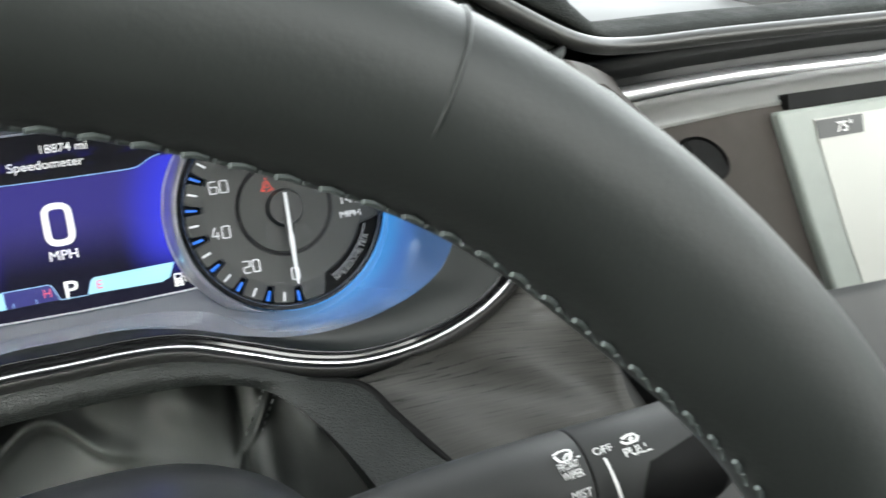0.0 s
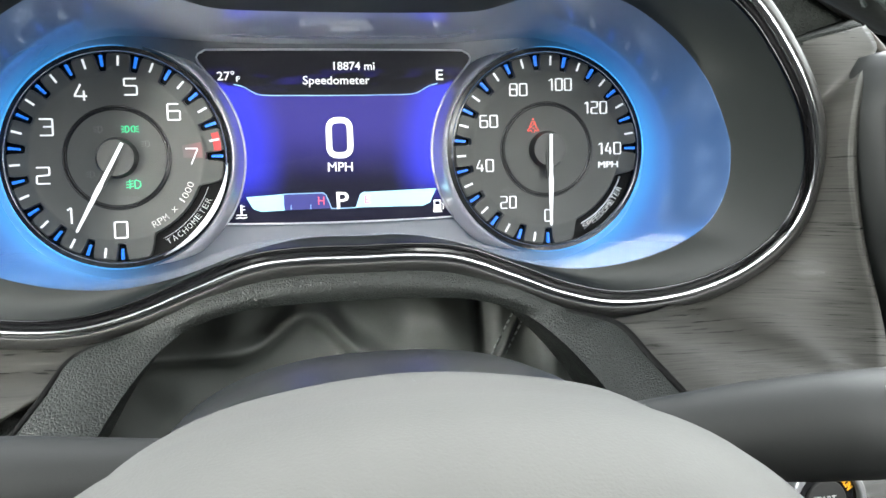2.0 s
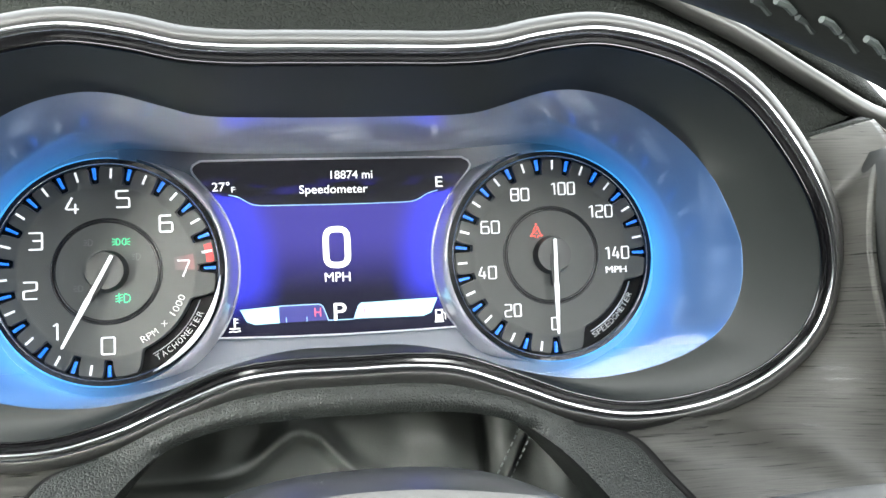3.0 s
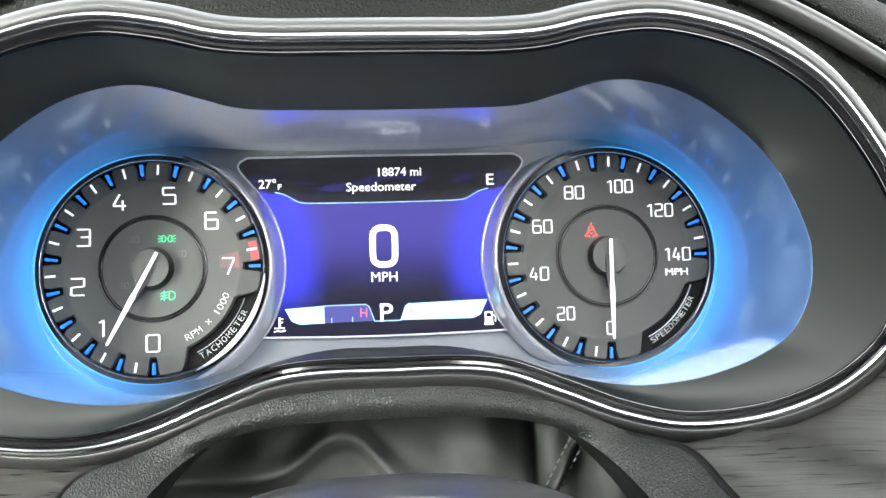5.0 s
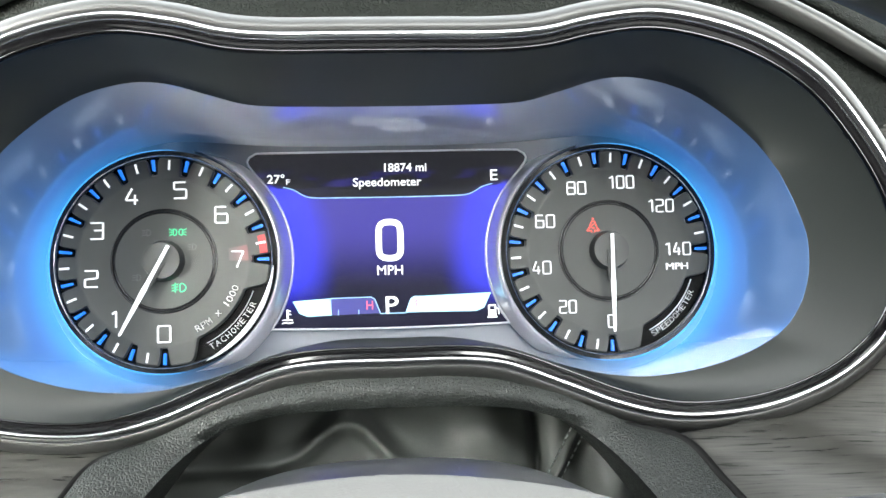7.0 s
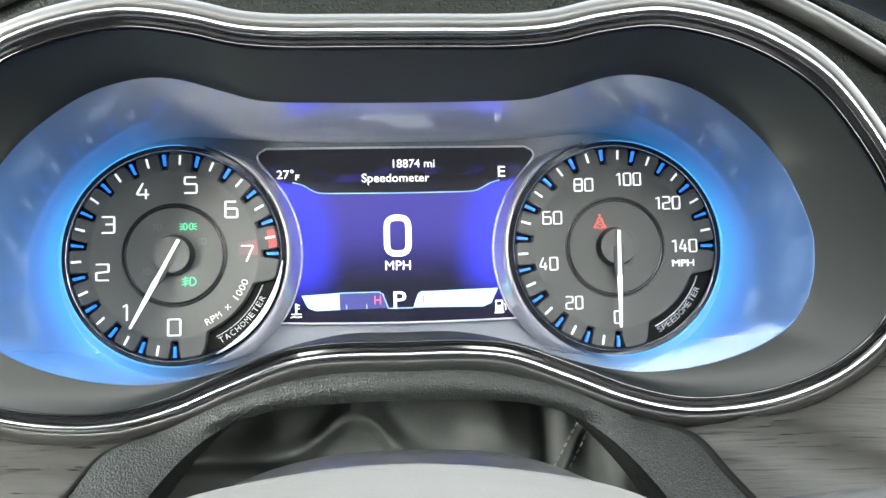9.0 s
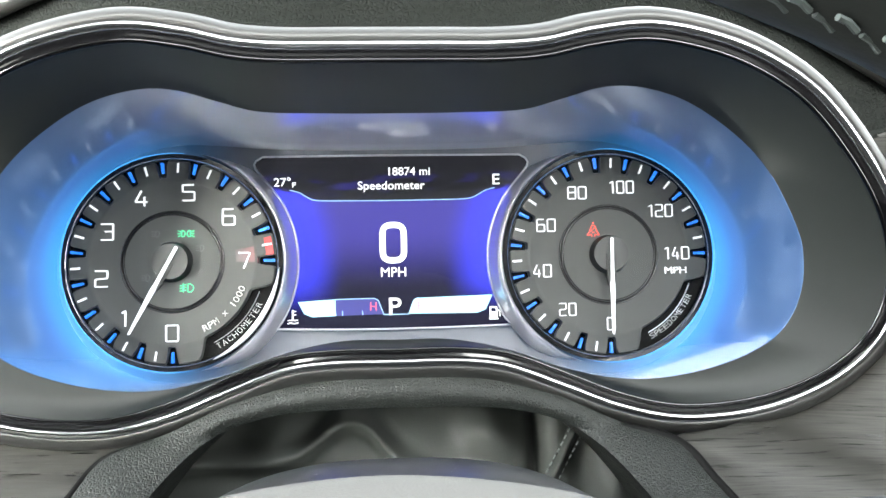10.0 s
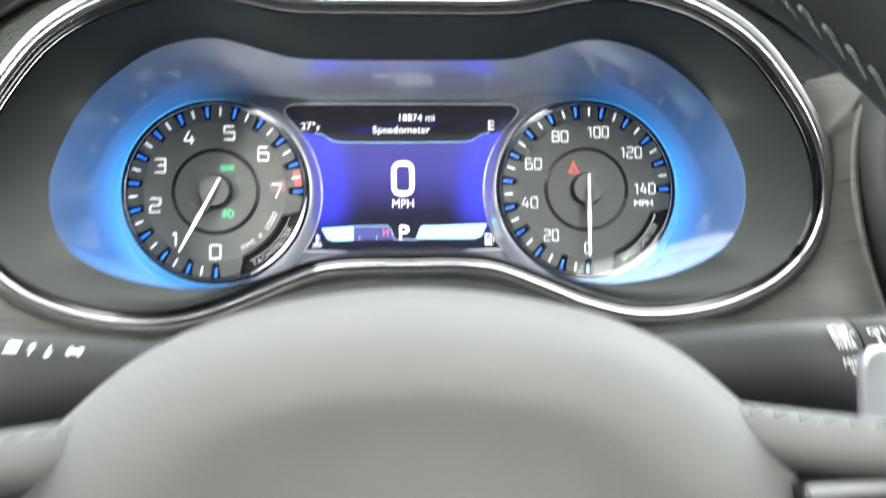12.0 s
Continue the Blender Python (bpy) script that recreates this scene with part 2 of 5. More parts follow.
def header_material():
    """Nearly black field of the screen with a faint violet smear behind its second line."""
    m = bpy.data.materials.new("screen_header")
    m.use_nodes = True
    n, l = m.node_tree.nodes, m.node_tree.links
    p = n["Principled BSDF"]
    p.inputs["Base Color"].default_value, p.inputs["Roughness"].default_value = (0.006, 0.006, 0.008, 1), 0.2
    p.inputs["Specular IOR Level"].default_value = 0.12
    tc, mp, nz, sep = n.new("ShaderNodeTexCoord"), n.new("ShaderNodeMapping"), n.new("ShaderNodeTexNoise"), n.new("ShaderNodeSeparateXYZ")
    mp.inputs["Scale"].default_value = (0.5, 1, 2.2)
    nz.inputs["Scale"].default_value, nz.inputs["Detail"].default_value = 90, 2
    l.new(tc.outputs["Object"], mp.inputs[0])
    l.new(mp.outputs[0], nz.inputs[0])
    l.new(tc.outputs["Object"], sep.inputs[0])
    spot = n.new("ShaderNodeMapRange")
    spot.interpolation_type = "SMOOTHSTEP"
    spot.inputs[1].default_value, spot.inputs[2].default_value = 0.48, 0.72
    l.new(nz.outputs[0], spot.inputs[0])
    near = n.new("ShaderNodeMapRange")
    near.interpolation_type = "SMOOTHSTEP"
    near.inputs[1].default_value, near.inputs[2].default_value = 0.030, 0.038
    l.new(sep.outputs[2], near.inputs[0])
    far = n.new("ShaderNodeMapRange")
    far.interpolation_type = "SMOOTHSTEP"
    far.inputs[1].default_value, far.inputs[2].default_value = 0.046, 0.039
    l.new(sep.outputs[2], far.inputs[0])
    a, b = n.new("ShaderNodeMath"), n.new("ShaderNodeMath")
    a.operation = b.operation = "MULTIPLY"
    l.new(near.outputs[0], a.inputs[0])
    l.new(far.outputs[0], a.inputs[1])
    l.new(a.outputs[0], b.inputs[0])
    l.new(spot.outputs[0], b.inputs[1])
    mix = n.new("ShaderNodeMixRGB")
    mix.inputs[1].default_value, mix.inputs[2].default_value = (0.012, 0.012, 0.015, 1), (0.035, 0.03, 0.22, 1)
    l.new(b.outputs[0], mix.inputs[0])
    l.new(mix.outputs[0], p.inputs["Emission Color"])
    p.inputs["Emission Strength"].default_value = 0.9 * GLOW
    return m


SCREEN, CLEAR, HEADER = screen_material(), clear_material(), header_material()

# ---------------------------------------------------------------- building helpers
BASE = {}


def thing(name, label, category, loc=(0, 0, 0), car=True, group="", kind=""):
    """An Empty at loc in the cluster's axes (car) or in the world."""
    e = new(name)
    e.empty_display_size = 0.01
    e.matrix_world = (S if car else Matrix()) @ Matrix.Translation(loc)
    BASE[e] = Vector(loc)
    return tagged(e, label, category, group, kind)


def part(name, bm, mat, parent, label="", smooth=35, thick=0.0, bevel=0.0):
    """One mesh object under a thing or part, its vertices given in the thing's axes."""
    bmesh.ops.translate(bm, verts=bm.verts, vec=-BASE[parent])
    bmesh.ops.recalc_face_normals(bm, faces=bm.faces)
    me = bpy.data.meshes.new(name)
    bm.to_mesh(me)
    bm.free()
    return hang(name, me, mat, parent, label, smooth, thick, bevel)


def hang(name, me, mat, parent, label="", smooth=35, thick=0.0, bevel=0.0):
    if smooth:
        for q in me.polygons:
            q.use_smooth = True
        me.set_sharp_from_angle(angle=radians(smooth))
    me.materials.clear()
    me.materials.append(mat)
    ob = new(name, me)
    ob.parent = parent
    BASE[ob] = BASE[parent]
    if thick:
        md = ob.modifiers.new("thickness", "SOLIDIFY")
        md.thickness, md.offset = thick, 0
    if bevel:
        mb = ob.modifiers.new("edge", "BEVEL")
        mb.width, mb.segments, mb.limit_method = bevel, 2, "ANGLE"
    return tagged(ob, label)


def spline(pts, n, closed=False):
    """n points on a smooth curve through pts, evenly spaced."""
    pts = [Vector(p) for p in pts]
    m, fine = len(pts), []
    for i in range(m if closed else m - 1):
        if closed:
            a, b, c, d = pts[i - 1], pts[i], pts[(i + 1) % m], pts[(i + 2) % m]
        else:
            a, b, c, d = pts[max(i - 1, 0)], pts[i], pts[i + 1], pts[min(i + 2, m - 1)]
        for k in range(24):
            u = k / 24
            fine.append(0.5 * ((2 * b) + (c - a) * u + (2 * a - 5 * b + 4 * c - d) * u * u + (3 * b - a - 3 * c + d) * u ** 3))
    fine.append(pts[0] if closed else pts[-1])
    run = [0.0]
    for p, q in zip(fine, fine[1:]):
        run.append(run[-1] + (q - p).length)
    out, j = [], 0
    for k in range(n):
        s = run[-1] * k / (n if closed else n - 1)
        while j < len(run) - 2 and run[j + 1] < s:
            j += 1
        u = (s - run[j]) / max(run[j + 1] - run[j], 1e-9)
        out.append(fine[j].lerp(fine[j + 1], min(u, 1)))
    return out


def outline(half, n=240):
    """A closed symmetric outline (x, z) from its right half in mm, lower middle to upper middle."""
    right = [Vector((x / 1000, z / 1000)) for x, z in half]
    return spline(right + [Vector((-p.x, p.y)) for p in right[-2:0:-1]], n, True)


def offset(loop, d):
    """The outline moved outwards by d."""
    out, m = [], len(loop)
    for i, p in enumerate(loop):
        t = (loop[(i + 1) % m] - loop[i - 1]).normalized()
        out.append(p + Vector((t.y, -t.x)) * d)
    return out


def at_y(loop, y0, lean=0.0):
    return [Vector((p.x, y0 + lean * p.y, p.y)) for p in loop]


def loft(rings, closed=True, cap_first=False, cap_last=False, bm=None):
    bm = bm or bmesh.new()
    rows = [[bm.verts.new(p) for p in r] for r in rings]
    m = len(rows[0])
    for a, b in zip(rows, rows[1:]):
        for i in range(m if closed else m - 1):
            j = (i + 1) % m
            bm.faces.new((a[i], a[j], b[j], b[i]))
    if cap_first:
        bm.faces.new(rows[0])
    if cap_last:
        bm.faces.new(rows[-1])
    return bm


def box(centre, size, bm=None, turn=None):
    bm = bm or bmesh.new()
    m = Matrix.Translation(centre) @ (turn or Matrix()) @ Matrix.Diagonal((*size, 1))
    bmesh.ops.create_cube(bm, size=1, matrix=m)
    return bm


def disc_ring(c, r0, r1, y0, y1, n=96, bm=None, a0=0.0, a1=360.0):
    """A flat ring or arc round c = (x, z), facing the driver at y0, its depth reaching y1."""
    full = a1 - a0 >= 360
    ang = [radians(a0 + (a1 - a0) * k / (n if full else n - 1)) for k in range(n)]
    rings = []
    for r, y in ((r0, y1), (r0, y0), (r1, y0), (r1, y1)):
        rings.append([Vector((c[0] + r * math.cos(a), y, c[1] + r * math.sin(a))) for a in ang])
    return loft(rings + rings[:1], full, bm=bm)


def tube(path, radius, seg=12, closed=False, bm=None, squash=1.0):
    """A round bar along points; radius may be a list."""
    m, rings = len(path), []
    for i, p in enumerate(path):
        t = ((path[(i + 1) % m] - path[i - 1]) if closed else (path[min(i + 1, m - 1)] - path[max(i - 1, 0)])).normalized()
        u = t.cross(Vector((0, 1, 0)))
        u = u.normalized() if u.length > 1e-6 else Vector((1, 0, 0))
        w = t.cross(u)
        r = radius[i] if isinstance(radius, list) else radius
        rings.append([p + (u * math.cos(2 * math.pi * k / seg) + w * math.sin(2 * math.pi * k / seg) * squash) * r for k in range(seg)])
    if closed:
        return loft(rings + rings[:1], True, bm=bm) if bm is None else loft(rings + rings[:1], True, bm=bm)
    return loft(rings, True, True, True, bm=bm)


LETTERS = {}


def lettering(text, centre, width, height, y, turn=0.0, depth=0.0002, wrap=None, weight=0.0):
    """Built-in font, centred at (x, z), scaled to the size, facing the driver. wrap bends it round a bar."""
    key = (text, weight)
    if key not in LETTERS:
        cu = bpy.data.curves.new("lettering", "FONT")
        cu.body, cu.extrude, cu.resolution_u, cu.offset = text, 0.02, 4, weight
        tmp = new("lettering", cu)
        LETTERS[key] = bpy.data.meshes.new_from_object(tmp.evaluated_get(bpy.context.evaluated_depsgraph_get()))
        bpy.data.objects.remove(tmp)
    bm = bmesh.new()
    bm.from_mesh(LETTERS[key])
    xs, ys = [v.co.x for v in bm.verts], [v.co.y for v in bm.verts]
    x0, x1, z0, z1 = min(xs), max(xs), min(ys), max(ys)
    ca, sa = math.cos(radians(turn)), math.sin(radians(turn))
    for v in bm.verts:
        u = ((v.co.x - x0) / max(x1 - x0, 1e-6) - 0.5) * width
        w = ((v.co.y - z0) / max(z1 - z0, 1e-6) - 0.5) * height
        d = depth if v.co.z > 0 else 0.0
        px, pz = centre[0] + u * ca - w * sa, centre[1] + u * sa + w * ca
        v.co = wrap(px, pz, d) if wrap else Vector((px, y - d, pz))
    bmesh.ops.remove_doubles(bm, verts=bm.verts, dist=1e-6)
    return bm


DIGITS = {
    "0": [([(0, 0), (1, 0), (1, 1), (0, 1)], True)],
    "1": [([(0, 0.84), (0.75, 1), (0.75, 0)], False)],
    "2": [([(0, 1), (1, 1), (1, 0.53), (0, 0.47), (0, 0), (1, 0)], False)],
    "3": [([(0, 1), (1, 1), (1, 0), (0, 0)], False), ([(0.3, 0.53), (1, 0.53)], False)],
    "4": [([(0.52, 1), (0, 0.27), (1, 0.27)], False), ([(0.76, 0.6), (0.76, 0)], False)],
    "5": [([(0.95, 1), (0, 1), (0, 0.56), (1, 0.56), (1, 0), (0, 0)], False)],
    "6": [([(0.9, 1), (0, 1), (0, 0), (1, 0), (1, 0.56), (0, 0.56)], False)],
    "7": [([(0, 1), (1, 1), (0.42, 0)], False)],
    "8": [([(0, 0), (1, 0), (1, 1), (0, 1)], True), ([(0, 0.53), (1, 0.53)], False)],
}


def stroke(points, w, y, closed=False, r=0.0008, depth=0.0002, bm=None):
    """A flat ribbon of width w along points (x, z), its corners rounded by r."""
    bm = bm or bmesh.new()
    pts, m, path = [Vector(p) for p in points], len(points), []
    for i, p in enumerate(pts):
        if not closed and i in (0, m - 1):
            path.append(p)
            continue
        a, b = pts[i - 1] - p, pts[(i + 1) % m] - p
        e = min(r, 0.45 * a.length, 0.45 * b.length)
        a, b = p + a.normalized() * e, p + b.normalized() * e
        path += [(a.lerp(p, k / 4)).lerp(p.lerp(b, k / 4), k / 4) for k in range(5)]
    n, rails = len(path), []
    for i, p in enumerate(path):
        t = (path[(i + 1) % n] - path[i - 1]) if closed else (path[min(i + 1, n - 1)] - path[max(i - 1, 0)])
        t.normalize()
        u = Vector((-t.y, t.x)) * w / 2
        rails.append([Vector((q.x, y - d, q.y)) for q, d in ((p + u, 0), (p + u, depth), (p - u, depth), (p - u, 0))])
    if closed:
        rails.append(rails[0])
    return loft(rails, True, not closed, not closed, bm)


def figures(text, centre, width, height, y, w, r=0.0007, depth=0.0002):
    """Square-cut numerals as on the dials, centred at (x, z)."""
    bm = bmesh.new()
    cell = [0.62 if ch == "1" else 1.0 for ch in text]
    gap = w * 1.9
    unit = (width - gap * (len(text) - 1) - w * len(text)) / sum(cell)
    x = centre[0] - width / 2 + w / 2
    for ch, c in zip(text, cell):
        for path, closed in DIGITS[ch]:
            stroke([(x + u * unit * c, centre[1] + (v - 0.5) * (height - w)) for u, v in path], w, y, closed, r, depth, bm)
        x += unit * c + w + gap
    return bm


def flat(points, y, depth=0.0003, bm=None):
    """A thin plate with the outline points (x, z) in mm."""
    bm = bm or bmesh.new()
    front = [bm.verts.new((x / 1000, y - depth, z / 1000)) for x, z in points]
    back = [bm.verts.new((x / 1000, y, z / 1000)) for x, z in points]
    m = len(points)
    bm.faces.new(front)
    for i in range(m):
        bm.faces.new((front[i], front[(i + 1) % m], back[(i + 1) % m], back[i]))
    return bm

# ---------------------------------------------------------------- instrument cluster housing
CHROME_LINE = outline([(0, -47), (25, -47), (45, -49.5), (68, -58), (91, -67), (115, -72.5), (140, -72), (163, -67), (184, -57), (200, -41), (206, -20), (203, 0), (195, 18), (180, 38), (163, 55), (143, 67), (122, 74.5), (98, 78.5), (76, 76.5), (58, 72.8), (40, 71.5), (18, 71.5), (0, 71.5)])
TUB_LINE = outline([(0, -38), (23, -38.3), (46, -43), (69, -51), (88, -55.5), (106, -56.8), (128, -54), (150, -46.5), (165, -35), (169.5, -20), (167.5, -3), (162.5, 13.7), (153.5, 32.2), (140.2, 46.9), (122.9, 59.2), (104.4, 65.1), (88.2, 65.1), (69.6, 59.8), (53.3, 55.6), (26.7, 54.7), (0, 54.5)])
TUB_BACK = outline([(0, -42), (25, -42), (48, -44), (66, -49), (85, -56), (106, -59.5), (128, -56), (150, -43), (163, -23), (167, -5), (166, 10), (160, 27), (147, 43), (128, 55), (107, 60), (88, 59.5), (70, 58), (50, 57), (25, 56.5), (0, 56.5)])
LEAN = -0.3
TUB_LINE = [Vector((p.x * (1 + 0.024 * max(0, 1 - abs(p.y + 0.002) / 0.03) ** 0.8), p.y)) for p in TUB_LINE]


def lens_y(z):
    """Depth of the clear lens: bowed below, flattening out towards the top."""
    if z < -0.02:
        return -0.0665 - 2.95 * (z + 0.045) ** 2
    u = z + 0.02
    return -0.06834 - 0.1475 * u - 0.64 * u * u


def edge_y(z):
    """Depth of the tub's front edge: it leans with the rim below and stands deeper under the hood."""
    return max(-0.08 + (LEAN * z if z < 0 else 0.1 * z), lens_y(z) - 0.0008)


def tub_edge(d=0.0, back=0.0):
    return [Vector((p.x, edge_y(p.y) + back, p.y)) for p in offset(TUB_LINE, d)]


cluster = thing("instrument_cluster", "black instrument cluster housing with chrome rim and blue-lit tub", "instrument cluster", (0, 0.0, -0.06))
C = CHROME_LINE
SHELL_CUT = [(9.0e-3, 0.06), (9.0e-3, 0.022)] + [(2.4e-3 + 6.6e-3 * math.cos(radians(a)), 0.0125 - 0.0120 * math.sin(radians(a))) for a in range(0, 91, 10)] + [(2.0e-3, 0.0008), (1.8e-3, 0.003)]
part("outer_shell", loft([at_y(offset(C, d), -0.09 + y, LEAN) for d, y in SHELL_CUT]), SHELL, cluster, "satin black outer shell", 50)


def bead(d, radius, y, steps=8):
    return loft([at_y(offset(C, d + radius * math.cos(a)), -0.09 + y - radius * math.sin(a), LEAN) for a in [math.pi * k / steps for k in range(steps + 1)]])


part("chrome_rim", loft([at_y(offset(C, d), -0.09 + y, LEAN) for d, y in ((1.7e-3, 0.0022), (1.5e-3, 0.0004), (1.2e-3, -0.0003), (0.7e-3, -0.0008), (0.1e-3, -0.0010), (-0.5e-3, -0.0009), (-1.1e-3, -0.0004), (-1.6e-3, 0.0005), (-1.8e-3, 0.0018))]), CHROME, cluster, "polished chrome rim", 40)
part("groove", loft([at_y(offset(C, d), -0.09 + y, LEAN) for d, y in ((-1.7e-3, 0.0012), (-2.0e-3, 0.0030), (-3.2e-3, 0.0036), (-4.0e-3, 0.0026), (-4.3e-3, 0.0012))]), GLOSS, cluster, "gloss black groove", 50)
part("inner_bead", bead(-5.0e-3, 0.85e-3, 0.0015), SMOKE, cluster, "smoked chrome bead", 80)
rings = []
for k in range(9):
    u = k / 8
    a, b = at_y(offset(C, -5.8e-3), -0.088, LEAN), tub_edge()
    sag = 0.0012 * math.sin(math.pi * u)
    rings.append([p.lerp(q, u) + Vector((0, sag, 0)) for p, q in zip(a, b)])
part("surround", loft(rings), SATIN, cluster, "satin black surround", 60)
back = at_y(TUB_BACK, 0.0145)
front_edge = tub_edge()
rings = [list(front_edge)]
for k in range(1, 21):
    u = k / 20
    sag = 0.0011 * math.sin(math.pi * min(u / 0.8, 1))
    rings.append([Vector((p.x + (q.x - p.x) * u ** 1.5, p.y + (q.y - p.y) * u, p.z + (q.z - p.z) * u ** 1.5 - sag * min(max((p.z - 0.03) / 0.02, 0), 1))) for p, q in zip(front_edge, back)])
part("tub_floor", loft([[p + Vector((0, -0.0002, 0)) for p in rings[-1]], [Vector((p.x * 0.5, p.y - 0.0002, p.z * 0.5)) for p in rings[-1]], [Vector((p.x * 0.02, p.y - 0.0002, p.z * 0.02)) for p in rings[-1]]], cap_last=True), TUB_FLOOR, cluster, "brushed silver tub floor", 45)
part("tub", loft(rings), TUB, cluster, "brushed silver tub with painted blue light", 45)
rings = []
for k in range(31):
    s = max(1.0 - k / 30, 0.01)
    row = []
    for p in offset(TUB_LINE, -0.2e-3):
        z = p.y * s
        bow = lens_y(z)
        row.append(Vector((p.x * s, bow, z)))
    rings.append(row)
part("clear_lens", loft(rings, cap_last=True), CLEAR, cluster, "clear plastic lens", 25)


# ---------------------------------------------------------------- dials
R_TICK = 0.046
SEP = 0.107


def polar(c, r, a):
    return Vector((c[0] + r * math.cos(a), c[1] + r * math.sin(a)))


def gauge(name, label, cx, numbers, caption, needle_at):
    c = (cx, 0.0)
    g = thing(name, label, "gauge", (cx, 0.0, 0.0))
    ang = [radians(-90 - 270 * k / 28) for k in range(29)]
    # back can and rings
    part("can", disc_ring(c, 0.0497, 0.0530, 0.0001, 0.0145), GLOSS, g, "gloss black ring")
    part("back_plate", disc_ring(c, 0.0005, 0.0498, 0.0035, 0.0140), PIT, g, "deep black back plate")
    arc = [radians((84 if cx < 0 else -100) + 196 * k / 90) for k in range(91)]
    part("light_ring", tube([Vector((cx + 0.0534 * math.cos(a), 0.0008, 0.0534 * math.sin(a))) for a in arc], [0.0001 + 0.0005 * min(1, k / 22, (90 - k) / 22) for k in range(91)], 8), HALO, g, "blue light ring")
    part("backlight", disc_ring(c, 0.0520, 0.0530, 0.0032, 0.0140, 80, a0=102 if cx < 0 else -84, a1=266 if cx < 0 else 78), BACKLIGHT, g, "hidden blue backlight", 0)
    ring = [2 * math.pi * k / 120 for k in range(120)]
    part("bezel_ring", loft([[Vector((cx + r * math.cos(a), y, r * math.sin(a))) for a in ring] for r, y in ((0.0499, 0.0036), (0.0501, 0.0006), (0.0504, -0.0004), (0.0508, -0.0006), (0.0511, 0.0004))]), CHROME, g, "thin chrome bezel", 50)
    # pale arc painted in for daylight glinting on the lower right ring
    if cx < 0:
        lip = [radians(-68 + 64 * k / 40) for k in range(41)]
        part("glint_arc", loft([[Vector((cx + (0.0515 + (r - 0.0515) * math.sin(math.pi * k / 40) ** 0.6) * math.cos(a), y, (0.0515 + (r - 0.0515) * math.sin(math.pi * k / 40) ** 0.6) * math.sin(a))) for k, a in enumerate(lip)] for r, y in ((0.0492, 0.0012), (0.0495, -0.0010), (0.0516, -0.0016), (0.0520, -0.0008))], False), GLINT, g, "pale arc painted as a glint on the ring", 60)
    face = 0.0 if cx < 0 else 180.0
    sweep = [radians(face - 76 + 152 * k / 60) for k in range(61)]
    part("collar", loft([[Vector((cx + (0.0545 + (r - 0.0545) * min(1, k / 9, (60 - k) / 9)) * math.cos(a), y + 0.004 * (1 - min(1, k / 9, (60 - k) / 9)), (0.0545 + (r - 0.0545) * min(1, k / 9, (60 - k) / 9)) * math.sin(a))) for k, a in enumerate(sweep)] for r, y in ((0.0534, 0.002), (0.0535, -0.0014), (0.0541, -0.0026), (0.0552, -0.0022), (0.0564, 0.001), (0.0584, 0.007), (0.0592, 0.0142))], False), COLLAR, g, "satin silver collar", 60)
    # face with notches at the lit ticks and a step for the caption
    rings = [[] for _ in range(8)]
    n = 1440
    for k in range(n):
        a = 2 * math.pi * k / n
        deg = (-90 - math.degrees(a)) % 360
        edge = 0.0496
        for i in range(0, 29, 2):
            gap = abs((deg - 270 * i / 28 + 180) % 360 - 180)
            if gap < 2.5:
                edge = 0.0414 + 0.0008 * max(0, (gap - 1.5) / 1.0) ** 2
            elif gap < 3.1:
                edge = 0.0422 + 0.0056 * (gap - 2.5) / 0.6
            elif gap < 4.3:
                edge = 0.0496 - 0.0018 * ((4.3 - gap) / 1.2) ** 2
        off = abs(deg - 314.0)
        if off < 32:
            edge = 0.0402 + (0.0 if off < 22 else 0.0094 * (0.5 - 0.5 * math.cos(math.pi * (off - 22) / 10)))
        for row, (r, y) in zip(rings, ((0.0249, 0.0006), (0.0375, 0.0002), (0.0390, -0.0004), (min(0.0400, edge - 0.0008), -0.0006), (min(0.0412, edge - 0.0006), -0.0005), (edge - 0.0006, -0.0003), (edge, 0.0005), (edge, 0.0034))):
            p = polar(c, r, a)
            row.append(Vector((p.x, y, p.y)))
    dial = part("dial_face", loft(rings), DIAL, g, "graphite dial face", 40)
    part("dial_centre", disc_ring(c, 0.0004, 0.0226, -0.0002, 0.003), DIAL_IN, g, "graphite dial centre")
    groove = part("dial_groove", disc_ring(c, 0.0225, 0.0250, 0.0003, 0.003), PIT, g, "black groove")
    for r in (0.0233, 0.0246):
        part("groove_bead", tube([Vector((cx + r * math.cos(2 * math.pi * k / 72), 0.0002, r * math.sin(2 * math.pi * k / 72))) for k in range(72)], 0.00025, 6, True), GLOSS, groove, smooth=80)
    # ticks: lit blue blocks in dark notches, white prints between
    lit = bmesh.new()
    loft([[Vector((x, y, z)) for y, z in ((-0.0012, -h), (-0.0012, h), (0.0012, h), (0.0012, -h))] for x, h in ((-0.0026, 0.0005), (0.0012, 0.0006), (0.0026, 0.0007))], True, True, True, lit)
    bmesh.ops.bevel(lit, geom=lit.edges, offset=0.0001, segments=1, affect="EDGES")
    lit_me = bpy.data.meshes.new("lit_tick")
    lit.to_mesh(lit_me)
    lit.free()
    pale = box((0, 0, 0), (0.0047, 0.0004, 0.0010))
    pale_me = bpy.data.meshes.new("white_tick")
    pale.to_mesh(pale_me)
    pale.free()
